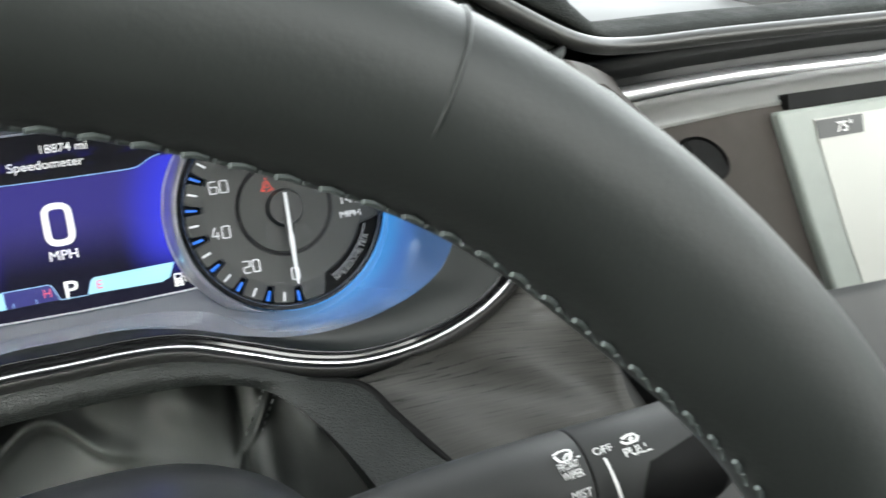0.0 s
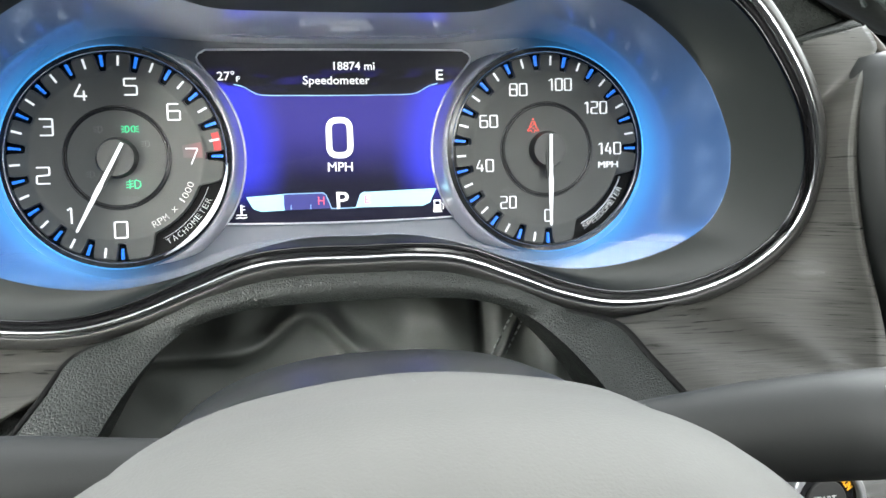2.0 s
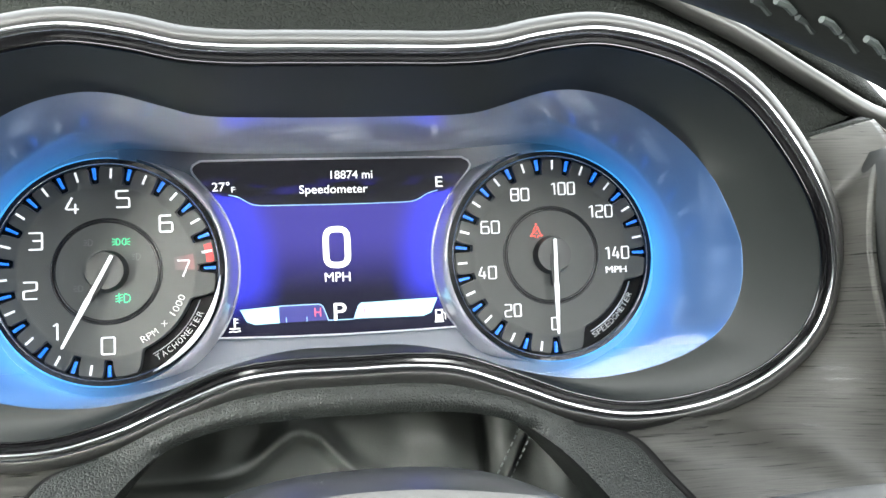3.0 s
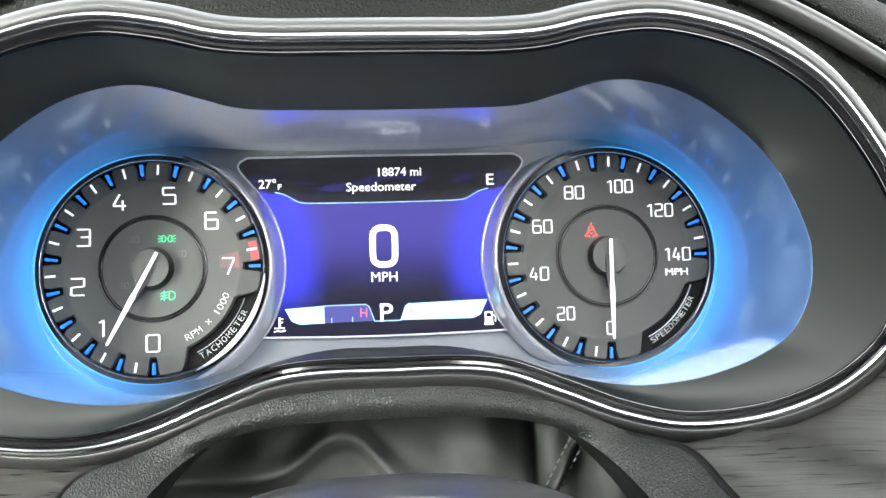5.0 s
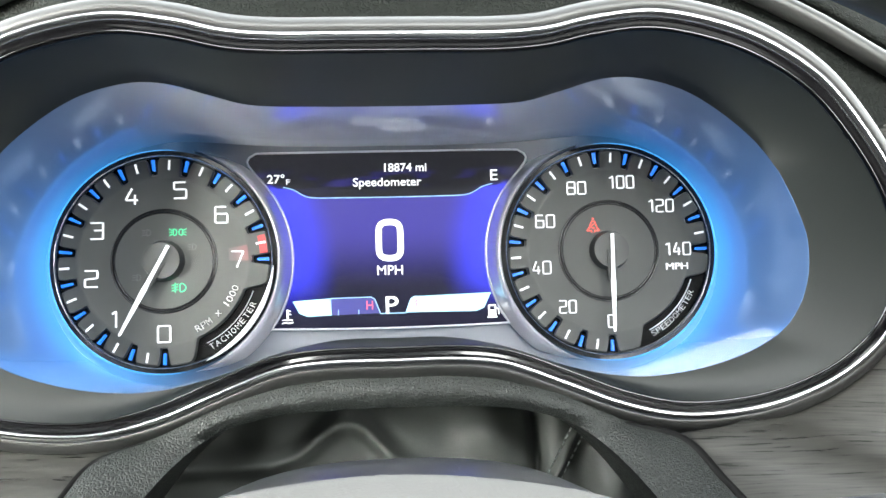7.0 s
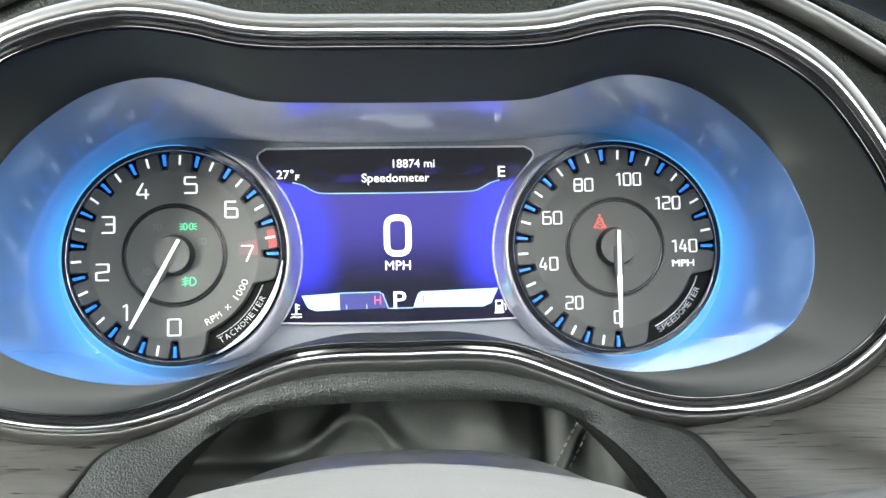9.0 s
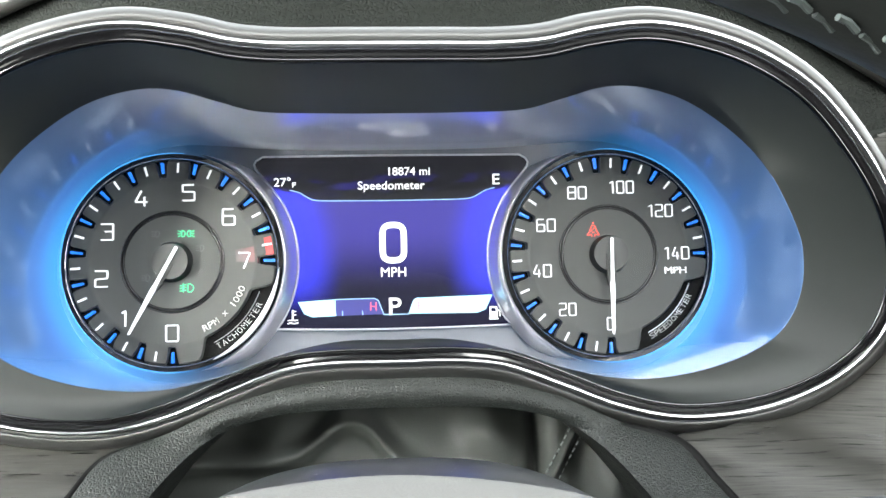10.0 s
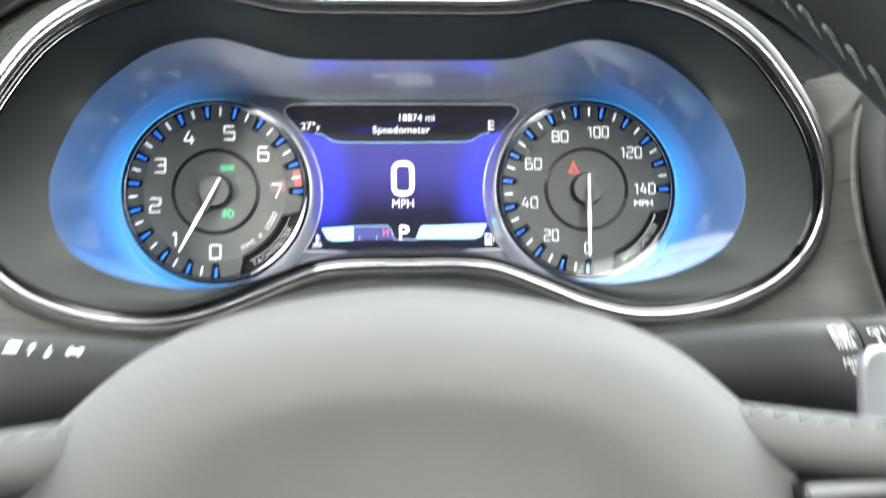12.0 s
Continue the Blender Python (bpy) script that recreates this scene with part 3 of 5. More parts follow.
    for i, a in enumerate(ang):
        p = polar((0, 0), R_TICK + (0.0003 if i % 2 == 0 else 0.0), a)
        ob = hang("lit_tick" if i % 2 == 0 else "white_tick", lit_me if i % 2 == 0 else pale_me, BLUE if i % 2 == 0 else WHITE, dial, smooth=0)
        ob.matrix_local = Matrix.Translation((p.x, 0.0012 if i % 2 == 0 else -0.0004, p.y)) @ Matrix.Rotation(-a, 4, "Y")
    # numbers
    for text, k, wide in numbers:
        a = radians(-90 - 270 * k)
        p = polar(c, 0.0345, a) - Vector((0.0012 if text == "1" else 0.0, 0.0))
        part("numeral", figures(text, p, wide, 0.0083 if cx < 0 else 0.0065, 0.0001, 0.00068 if cx < 0 else 0.00052, depth=0.0010), WHITE, dial, smooth=0)
    # caption along the lower right arc
    arc = radians(3.45)
    for i, ch in enumerate(caption):
        a = radians(-45) + (i - (len(caption) - 1) / 2) * arc * 10 / max(len(caption) - 1, 1)
        part("caption_letter", lettering(ch, polar(c, 0.0462, a), 0.0008 if ch == "I" else 0.0022, 0.0027, 0.0034, math.degrees(a) + 90, weight=-0.016), INK, dial, smooth=0)
    part("caption_bead", disc_ring(c, 0.0437, 0.04395, 0.0022, 0.0036, 32, a0=-64, a1=-20), COLLAR, dial, smooth=0)
    part("caption_floor", disc_ring(c, 0.0385, 0.0500, 0.0034, 0.0038, 48, a0=-78, a1=-10), PIT, dial, "black caption field", 0)
    # needle
    a = radians(-90 - 270 * needle_at)
    hub = bmesh.new()
    bmesh.ops.create_cone(hub, cap_ends=True, segments=48, radius1=0.0098, radius2=0.0085, depth=0.0055, matrix=Matrix.Translation((cx, -0.0030, 0)) @ Matrix.Rotation(radians(90), 4, "X"))
    part("needle_hub", hub, PLASTIC, g, "dark needle hub")
    ca, sa = math.cos(a), math.sin(a)
    pts = [(-0.0076, 0.0007), (-0.0076, -0.0007), (0.013, -0.0008), (0.0155, -0.00115), (0.0390, -0.0005), (0.0396, 0.0), (0.0390, 0.0005), (0.0155, 0.00115), (0.013, 0.0008)]
    needle = part("needle", flat([((cx + u * ca - v * sa) * 1000, (u * sa + v * ca) * 1000) for u, v in pts], -0.0066, 0.0012), WHITE, g, "white lit needle", 0)
    pts = [(0.0, 0.0024), (0.0, -0.0024), (0.011, -0.0022), (0.0155, -0.0016), (0.0155, 0.0016), (0.011, 0.0022)]
    part("needle_carrier", flat([((cx + u * ca - v * sa) * 1000, (u * sa + v * ca) * 1000) for u, v in pts], -0.0045, 0.002), MATT, needle, "black needle carrier", 0)
    return g, dial


def bars(strips, y, depth=0.0002):
    """Small strokes of an icon: (x0, z0, x1, z1, width) in mm."""
    bm = bmesh.new()
    for x0, z0, x1, z1, w in strips:
        d = Vector((x1 - x0, z1 - z0))
        L, a = max(d.length, 0.01), math.atan2(d.y, d.x)
        box(((x0 + x1) / 2000, y - depth / 2, (z0 + z1) / 2000), (L / 1000 + w / 2000, depth, w / 1000), bm, Matrix.Rotation(-a, 4, "Y"))
    return bm


tach, tach_dial = gauge("tachometer", "dark tachometer with white numerals and blue-lit ticks", -SEP, [(str(i), i / 7, 0.0030 if i == 1 else 0.0064) for i in range(8)], "TACHOMETER", 0.105)
speedo, speedo_dial = gauge("speedometer", "dark speedometer with white numerals and blue-lit ticks", SEP, [("0", 0, 0.0042), ("20", 1 / 7, 0.0086), ("40", 2 / 7, 0.0094), ("60", 3 / 7, 0.0096), ("80", 4 / 7, 0.0096), ("100", 5 / 7, 0.0125), ("120", 6 / 7, 0.0125), ("140", 1, 0.0125)], "SPEEDOMETER", 0.003)
part("unit", lettering("MPH", (SEP + 0.0335, -0.0085), 0.0108, 0.0032, 0.0001, depth=0.0010), WHITE, speedo_dial, smooth=0)
for i, ch in enumerate("RPM x 1000"):
    if ch != " ":
        a = radians(-43) + (i - 4.5) * radians(4.6)
        part("unit_letter", lettering(ch, polar((-SEP, 0), 0.0358, a), 0.0006 if ch == "1" else 0.0024, 0.0021 if ch == "x" else 0.0030, 0.0001, math.degrees(a) + 90, 0.0008, weight=-0.014), INK, tach_dial, smooth=0)
part("red_zone", disc_ring((-SEP, 0), 0.0432, 0.0486, -0.0004, 0.001, 12, a0=3.5, a1=14), RED_ZONE, tach_dial, "red line block", 0)
part("red_zone", disc_ring((-SEP, 0), 0.0305, 0.0410, -0.0005, 0.0006, 12, a0=-1, a1=10), RED_FADE, tach_dial, "red patch fading inward", 0)
tx = -SEP * 1000
lamps = bars([(tx + 6.5 + q * u0, 13.6 + z0, tx + 6.5 + q * u1, 13.6 + z1, 0.42) for q in (-1, 1) for u0, z0, u1, z1 in ((2.6, 0.0, 4.0, 0.0), (2.6, 0.9, 3.9, 1.5), (2.6, -0.9, 3.9, -1.5))], -0.0002)
for q in (-1, 1):
    stroke([((tx + 6.5 + q * u) / 1000, (13.6 + z) / 1000) for u, z in ((2.1, 1.5), (1.1, 1.4), (0.5, 0.6), (0.5, -0.6), (1.1, -1.4), (2.1, -1.5))], 0.00045, -0.0002, True, 0.0005, bm=lamps)
part("side_light_symbol", lamps, GREEN, tach_dial, "green side light symbol", 0)
fog = bars([(tx + 3.6, -13.0 + z, tx + 6.6, -12.4 + z, 0.42) for z in (1.3, 0.0, -1.3)], -0.0002)
stroke([((tx + 5.3 + u) / 1000, (-12.8 + z) / 1000) for u, z in ((0.0, 2.4), (-0.4, 1.2), (0.3, 0.1), (-0.4, -1.1), (0.0, -2.3))], 0.0004, -0.0003, False, 0.0006, bm=fog)
stroke([((tx + 7.4 + u) / 1000, (-12.8 + z) / 1000) for u, z in ((0.0, 2.0), (1.5, 1.9), (2.7, 0.8), (2.7, -0.8), (1.5, -1.9), (0.0, -2.0))], 0.0005, -0.0002, True, 0.0007, bm=fog)
part("fog_light_symbol", fog, GREEN, tach_dial, "green fog light symbol", 0)
for u, z in ((-8.0, 13.6), (13.2, 6.4), (-12.6, -7.6)):
    faint = bars([(tx + u - 2.0, z + k, tx + u - 0.7, z + k, 0.4) for k in (-1.1, 0.0, 1.1)], -0.0002)
    stroke([((tx + u + p) / 1000, (z + k) / 1000) for p, k in ((0.0, 1.6), (1.4, 1.2), (1.9, 0.0), (1.4, -1.2), (0.0, -1.6))], 0.0004, -0.0002, True, 0.0005, bm=faint)
    part("unlit_symbol", faint, UNLIT, tach_dial, "unlit warning symbol", 0)
sx = SEP * 1000
bx0 = sx - 7.4
part("seat_belt_symbol", bars([(bx0 + a, b, bx0 + c, d, w * 0.58) for a, b, c, d, w in ((-0.2, 15.8, 0.2, 15.8, 1.5), (-0.8, 14.3, -1.9, 11.4, 0.8), (0.8, 14.3, 1.9, 11.4, 0.8), (-0.8, 14.5, 0.8, 14.5, 0.6), (-2.0, 11.2, -3.1, 9.9, 0.9), (2.0, 11.2, 3.1, 9.9, 0.9), (-2.6, 9.7, -0.9, 10.1, 0.8), (2.6, 9.7, 0.9, 10.1, 0.8), (-0.9, 10.0, -0.7, 9.0, 0.7), (0.9, 10.0, 0.7, 9.0, 0.7), (-1.5, 11.4, 1.3, 14.0, 0.6), (-0.5, 11.2, 0.7, 11.2, 0.7))], -0.0002), RED, speedo_dial, "red seat belt warning symbol", 0)

# ---------------------------------------------------------------- driver display
YS = 0.0118
display = thing("driver_display", "blue driver information display between the dials", "display", (0, YS, 0))
edge = []
for k in range(25):
    a = radians(-36 + 74 * k / 24)
    edge.append((-SEP * 1000 + 59.4 * math.cos(a), 59.4 * math.sin(a)))
left = [p for p in edge if -34.5 <= p[1] <= 33]
shape = [(0, -34.8), (-58.0, -33.8)] + left + [(-62.5, 39), (-67.5, 45), (-69.5, 48.5), (-68.5, 51), (-65, 52.6), (-60, 53), (0, 53.2)]
shape = shape + [(-x, z) for x, z in shape[-2:0:-1]]
screen = part("screen", flat(shape, YS + 0.0018, 0.0018), SCREEN, display, "glowing blue screen", 0)
rim = spline([Vector((x / 1000, YS - 0.0006, z / 1000)) for x, z in shape], 200, True)
part("screen_rim", tube(rim, 0.0005, 8, True), COLLAR, display, "thin satin silver rim", 80)
head = [(-67.2, 45), (-69.1, 48.5), (-68.2, 50.8), (-64.9, 52.3), (-60, 52.8), (0, 53.0), (60, 52.8), (64.9, 52.3), (68.2, 50.8), (69.1, 48.5), (67.2, 45), (60, 38.5), (55, 35.5), (47, 34.8), (42, 32), (37, 30.8), (0, 30.2), (-38, 30.8), (-43, 32.6), (-47, 34.8), (-55, 35.5), (-60, 38.5)]
part("header", flat(head, YS, 0.0002), HEADER, screen, "dark header field", 0)
line = spline([Vector((x / 1000, YS - 0.0003, z / 1000)) for x, z in ((-52, 36.0), (-47, 34.6), (-43, 32.2), (-38, 30.5), (-20, 30.2), (0, 30.1), (20, 30.2), (37, 30.5), (42, 31.8), (47, 34.6), (52, 36.0))], 60)
part("header_line", tube(line, 0.00022, 6), SCR_LINE, screen, "pale blue line", 80)
for text, x, z, w, h in (("27°", -55.6, 40.2, 8.4, 4.6), ("F", -49.6, 38.6, 1.9, 2.6), ("18874 mi", 8.6, 45.0, 21.0, 4.2), ("Speedometer", -0.6, 37.2, 34.0, 5.6), ("E", 53.0, 40.4, 3.6, 5.4), ("MPH", -0.2, -6.3, 12.6, 4.6), ("P", 0.4, -23.6, 6.2, 8.6)):
    part("reading", lettering(text, (x / 1000, z / 1000), w / 1000, h / 1000, YS - 0.0001, weight=0.0 if "M" in text else 0.006), SCR_WHITE, screen, smooth=0)
part("speed_figure", figures("0", (-0.0001, 0.0086), 0.0138, 0.0210, YS - 0.0001, 0.0030, 0.0045), SCR_WHITE, screen, "large white figure", 0)
part("coolant_bar", flat([(-48.2, -20.6), (-30, -19.6), (-29.2, -27.8), (-41, -28.2), (-45, -26.6)], YS, 0.0002), SCR_CYAN, screen, "pale blue coolant bar", 0)
part("coolant_rest", flat([(-29.8, -19.8), (-9.6, -19.6), (-7.6, -21), (-5.2, -27.4), (-29.0, -27.8)], YS, 0.0002), SCR_NAVY, screen, "navy coolant bar rest", 0)
part("fuel_bar", flat([(49.6, -18.6), (11.6, -19.6), (9.6, -21), (7.2, -27.4), (42, -27.6), (46, -26)], YS, 0.0002), SCR_CYAN, screen, "pale blue fuel bar", 0)
part("bar_edge", bars([(-29.6, -19.6, -9.8, -19.4, 0.4), (-9.8, -19.4, -8.0, -20.6, 0.4), (-8.0, -20.6, -5.4, -27.6, 0.4), (-5.4, -27.6, 7.0, -27.6, 0.4), (-29.6, -19.4, -29.6, -27.6, 0.3), (-26, -25.5, -26, -27.6, 0.4), (-16, -25.5, -16, -27.6, 0.4), (7.2, -27.4, 9.6, -20.8, 0.4), (9.6, -20.8, 11.8, -19.4, 0.4)], YS - 0.0003), SCR_LINE, screen, "pale gauge outline", 0)
part("hot_mark", lettering("H", (-10.6e-3, -23.4e-3), 3.2e-3, 4.2e-3, YS - 0.0004), SCR_RED, screen, smooth=0)
part("empty_mark", lettering("E", (13.2e-3, -23.4e-3), 2.8e-3, 4.0e-3, YS - 0.0004), SCR_RED, screen, smooth=0)
part("cold_mark", lettering("C", (-41.5e-3, -23.8e-3), 2.6e-3, 3.4e-3, YS - 0.0004), SCR_LINE, screen, smooth=0)
part("coolant_symbol", bars([(-50.8, -24.6, -50.8, -29.2, 0.9), (-50.8, -25.2, -49.2, -25.2, 0.5), (-50.8, -26.8, -49.2, -26.8, 0.5), (-53.2, -29.6, -48.4, -29.6, 0.6), (-53.4, -31.2, -51.8, -30.8, 0.6), (-51.8, -30.8, -50.2, -31.2, 0.6), (-50.2, -31.2, -48.2, -30.8, 0.6)], YS - 0.0001), SCR_WHITE, screen, "white coolant symbol", 0)
part("fuel_symbol", bars([(48.4, -30.6, 48.4, -25.0, 0.7), (51.6, -30.6, 51.6, -25.0, 0.7), (48.4, -25.0, 51.6, -25.0, 0.7), (48.4, -27.6, 51.6, -27.6, 0.7), (47.8, -30.8, 52.2, -30.8, 0.7), (48.6, -29.2, 51.4, -29.2, 1.8), (52.4, -26.4, 53.2, -27.2, 0.5), (53.2, -27.2, 53.2, -29.6, 0.5), (54.6, -27.0, 55.6, -28.0, 0.6), (54.6, -29.0, 55.6, -28.0, 0.6)], YS - 0.0001), SCR_WHITE, screen, "white fuel pump symbol", 0)


# ---------------------------------------------------------------- dashboard round the cluster
def fascia_y(x, z):
    """Depth of the lower fascia: upright beside the cluster, coming towards the driver further down."""
    ax = abs(x)
    slope = 0.95 - 0.75 * min(max((ax - 0.12) / 0.07, 0), 1)
    d = max(-0.075 - z, 0)
    return -0.066 - 0.16 * max(ax - 0.12, 0) - slope * min(d, 0.06) - 0.2 * max(d - 0.06, 0)


def ruled(a, b, n, cols, depth, wave=0.0):
    """A sheet between two boundary curves (x, z) in mm, its depth given by a function of x and z."""
    p, q = spline([Vector((x / 1000, z / 1000)) for x, z in a], n), spline([Vector((x / 1000, z / 1000)) for x, z in b], n)
    rings = []
    for k in range(cols):
        u = k / (cols - 1)
        row = []
        for s, t in zip(p, q):
            m = s.lerp(t, u)
            row.append(Vector((m.x, depth(m.x, m.y) - wave * math.sin(math.pi * u), m.y)))
        rings.append(row)
    return rings


def even(pts, per=10):
    """A smooth curve with the same number of points between each pair of control points."""
    out, m = [], len(pts)
    for i in range(m - 1):
        a, p, q, d = pts[max(i - 1, 0)], pts[i], pts[i + 1], pts[min(i + 2, m - 1)]
        for k in range(per):
            u = k / per
            out.append(0.5 * ((2 * p) + (q - a) * u + (2 * a - 5 * p + 4 * q - d) * u * u + (3 * p - a - 3 * q + d) * u ** 3))
    return out + [pts[-1]]


cowl = thing("column_cowl", "black pebbled leather cowl round the steering column", "trim", (0, -0.08, -0.1), kind="structure")
inner = [(-126, -190), (-116, -140), (-104, -112), (-93, -94), (-80, -80), (-66, -72), (-46, -67), (-20, -65.5), (0, -65.3), (20, -65.5), (46, -67), (66, -72), (80, -80), (93, -94), (104, -112), (116, -140), (126, -190)]
outer = [(-172, -190), (-158, -140), (-136, -112), (-123, -95), (-113, -80), (-92, -73.5), (-60, -60), (-25, -53), (0, -52.5), (25, -53), (60, -60), (92, -73.5), (113, -80), (123, -95), (136, -112), (158, -140), (172, -190)]
rr = ruled(inner, outer, 120, 7, lambda x, z: fascia_y(x, z) - 0.004, 0.003)
lip = [[p + Vector((-p.x * 0.01, d, -s)) for p in rr[0]] for d, s in ((0.055, 0.001), (0.02, 0.0), (0.006, 0.0))]
part("cowl_panel", loft(lip + rr, False), LEATHER, cowl, "pebbled leather panel", 40)
# black tubes laid in for the shade between cowl and panels
for side in (-1, 1):
    gap = even([Vector((side * x / 1000, fascia_y(x / 1000, z / 1000) - 0.003, z / 1000)) for x, z in ((90, -75), (114, -81.5), (125, -96), (138, -113.5), (160, -141))])
    part("shade_strip", tube(gap, 0.0019 if side > 0 else 0.0012, 8), PIT, cowl, "black strip for the shaded gap along the edge", 80)

gaiter = thing("column_gaiter", "soft black folded gaiter behind the steering column", "gaiter", (0, -0.02, -0.1))
rings = []
for j in range(130):
    row = []
    for i in range(220):
        x, z = -0.125 + 0.25 * i / 219, -0.0662 - 0.125 * j / 129
        y = -0.012 - 0.25 * max(-0.065 - z, 0)
        zr = -0.092 + 0.0165 * math.exp(-((x + 0.021) / 0.0175) ** 2) - 0.30 * max(x + 0.012, 0)
        y -= 0.010 * math.exp(-((z - zr) / 0.0052) ** 2) * (1 / (1 + math.exp((x - 0.012) / 0.006)))
        y -= 0.012 * math.exp(-((x - 0.042 + 0.3 * (z + 0.08)) / 0.012) ** 2) * math.exp(-((z + 0.082) / 0.014) ** 2)
        y -= 0.010 * math.exp(-((x + 0.054) / 0.012) ** 2) * math.exp(-((z + 0.083) / 0.012) ** 2)
        y -= 0.004 / (1 + math.exp((z + 0.0735 + 0.004 * math.sin(x * 40)) / 0.0028))
        y += 0.007 * math.exp(-((x - 0.0645) / 0.0035) ** 2) - 0.004 * math.exp(-((x - 0.075) / 0.006) ** 2)
        y -= 0.004 * math.exp(-((x - 0.0835 - 0.65 * (z + 0.082)) / 0.0022) ** 2)
        y -= 0.006 * math.exp(-((x - 0.100) / 0.005) ** 2) * math.exp(-((z + 0.100) / 0.012) ** 2)
        y += 0.0026 * noise.noise(Vector((x * 45, z * 45, 3)))
        row.append(Vector((x, y, z)))
    rings.append(row)
part("gaiter_skin", loft(rings, False), SOFT, gaiter, "soft folded skin", 180)
stitch_bm = box((0, 0, 0), (0.0005, 0.0012, 0.0021))
stitch_me = bpy.data.meshes.new("stitch")
stitch_bm.to_mesh(stitch_me)
stitch_bm.free()
for side in (-1, 1):
    for k in range(11):
        ob = hang("stitch", stitch_me, THREAD, gaiter, smooth=0)
        z = -0.074 - 0.0029 * k
        ob.matrix_local = Matrix.Translation(Vector((0.0835 + side * 0.0036 + 0.65 * (z + 0.082), -0.0192 - 0.25 * max(-0.065 - z, 0), z)) - BASE[gaiter]) @ Matrix.Rotation(radians(33), 4, "Y")



def roll_edge(side):
    """Upper roll of the trim, from over the cluster out along the dash."""
    return [Vector((side * x / 1000, y / 1000, z / 1000)) for x, y, z in ((0, -48, 128), (80, -48, 130), (140, -40, 126), (175, -32, 116), (204, -31, 102), (236, -30, 83), (279, -20, 65), (325, -4, 62), (400, 0, 63), (528, 0, 62.5), (620, 0, 62.5), (800, 0, 62.5))]


def trim_panel(side, pairs, label):
    """Wood-grain panel wrapped round one half of the cluster: rail at the shell and outer rail, point by point in mm."""
    t = thing("dash_trim_panel", label, "trim panel", (side * 0.18, -0.09, -0.03))
    a, q = [], []
    for xi, zi, xo, yo, zo in pairs:
        yi = (-0.073 if zi > -50 else -0.0775) + LEAN * zi / 1000 if zi > -78 else fascia_y(xi / 1000, zi / 1000)
        a.append(Vector((side * xi / 1000, yi, zi / 1000)))
        q.append(Vector((side * xo / 1000, fascia_y(xo / 1000, zo / 1000) if yo is None else yo / 1000, zo / 1000)))
    a, q = even(a), even(q)
    part("panel", loft([[s.lerp(u, k / 13) - Vector((0, 0.004 * math.sin(math.pi * k / 13), 0)) for s, u in zip(a, q)] for k in range(14)], False), WOOD, t, "wood grain panel", 60, 0.004)
    return t


SIDE = [(186, 39, 232, -80, 49)]
trim_panel(1, SIDE + [(200, 16, 235, -85, 37), (207, 0, 217, -100, 20), (210, -20, 213.5, -100, -10), (204, -42, 218, -100, -45), (186, -62, 228, -100, -80), (160, -73, 231, -102, -105), (135, -78, 236, -104, -122), (109, -82, 240, -106, -135), (116, -98, 245, None, -150), (130, -112, 250, None, -165), (150, -128, 255, None, -185), (162, -165, 260, None, -215)], "dark brushed wood-grain dash trim panel beside the air vent")
trim_panel(-1, SIDE + [(200, 16, 340, -20, 40), (207, 0, 340, -40, 10), (210, -20, 340, -60, -20), (204, -42, 335, -70, -50), (186, -62, 330, None, -80), (160, -73, 320, None, -100), (135, -77, 300, None, -112), (108, -77, 270, None, -118), (114, -88, 235, None, -119), (128, -97, 200, None, -116), (150, -106, 175, None, -111)], "dark brushed wood-grain dash trim panel by the door side")
lower_l = thing("lower_dash_panel", "black pebbled leather lower dash panel", "trim panel", (-0.22, -0.12, -0.15), kind="structure")
part("panel", loft(ruled([(-112, -84), (-124, -97), (-138, -116), (-160, -145), (-175, -190)], [(-400, -84), (-400, -97), (-400, -116), (-400, -145), (-400, -190)], 40, 8, lambda x, z: fascia_y(x, z) + 0.014), False), LEATHER, lower_l, "", 60, 0.004)
lower_r = thing("lower_dash_panel", "black pebbled leather lower dash panel", "trim panel", (0.22, -0.12, -0.2), kind="structure")
part("panel", loft(ruled([(112, -84), (124, -97), (138, -116), (160, -145), (175, -190), (180, -330)], [(420, -84), (420, -97), (420, -116), (420, -145), (420, -190), (420, -330)], 40, 8, lambda x, z: fascia_y(x, z) + 0.008), False), PLASTIC, lower_r, "", 60, 0.004)

# dash pad from the roll towards the windscreen
hood = thing("dash_hood", "black padded dash top behind the instrument cluster", "dashboard", (0, 0.05, 0.1), kind="structure")
edge_line = spline([Vector((-p.x, p.y, p.z)) for p in roll_edge(1)[:0:-1] if p.x < 0.54] + roll_edge(1) + [Vector((1.14, 0.0, 0.0625))], 190)
UPPER = [(0, 76, 0, -48, 128), (70, 80, 80, -48, 130), (105, 82, 140, -40, 126), (130, 76, 175, -32, 116), (152, 67, 206, -31, 101), (170, 54, 236, -30, 83), (187, 38, 274, -25, 68.5)]
inner_rail = [Vector((x / 1000, -0.040 + LEAN * z / 1000, z / 1000)) for x, z, *_ in UPPER]
outer_rail = [Vector((x / 1000, y / 1000 + 0.008, z / 1000 - 0.001)) for _, _, x, y, z in UPPER]
inner_rail, outer_rail = [even([Vector((-p.x, p.y, p.z)) for p in r[:0:-1]] + r) for r in (inner_rail, outer_rail)]
part("upper_pad", loft([[s.lerp(u, k / 9) + Vector((0, 0.008 * math.sin(math.pi * k / 9), 0)) for s, u in zip(inner_rail, outer_rail)] for k in range(10)], False), DASH, hood, "matt black cove over the dials", 60, 0.003)
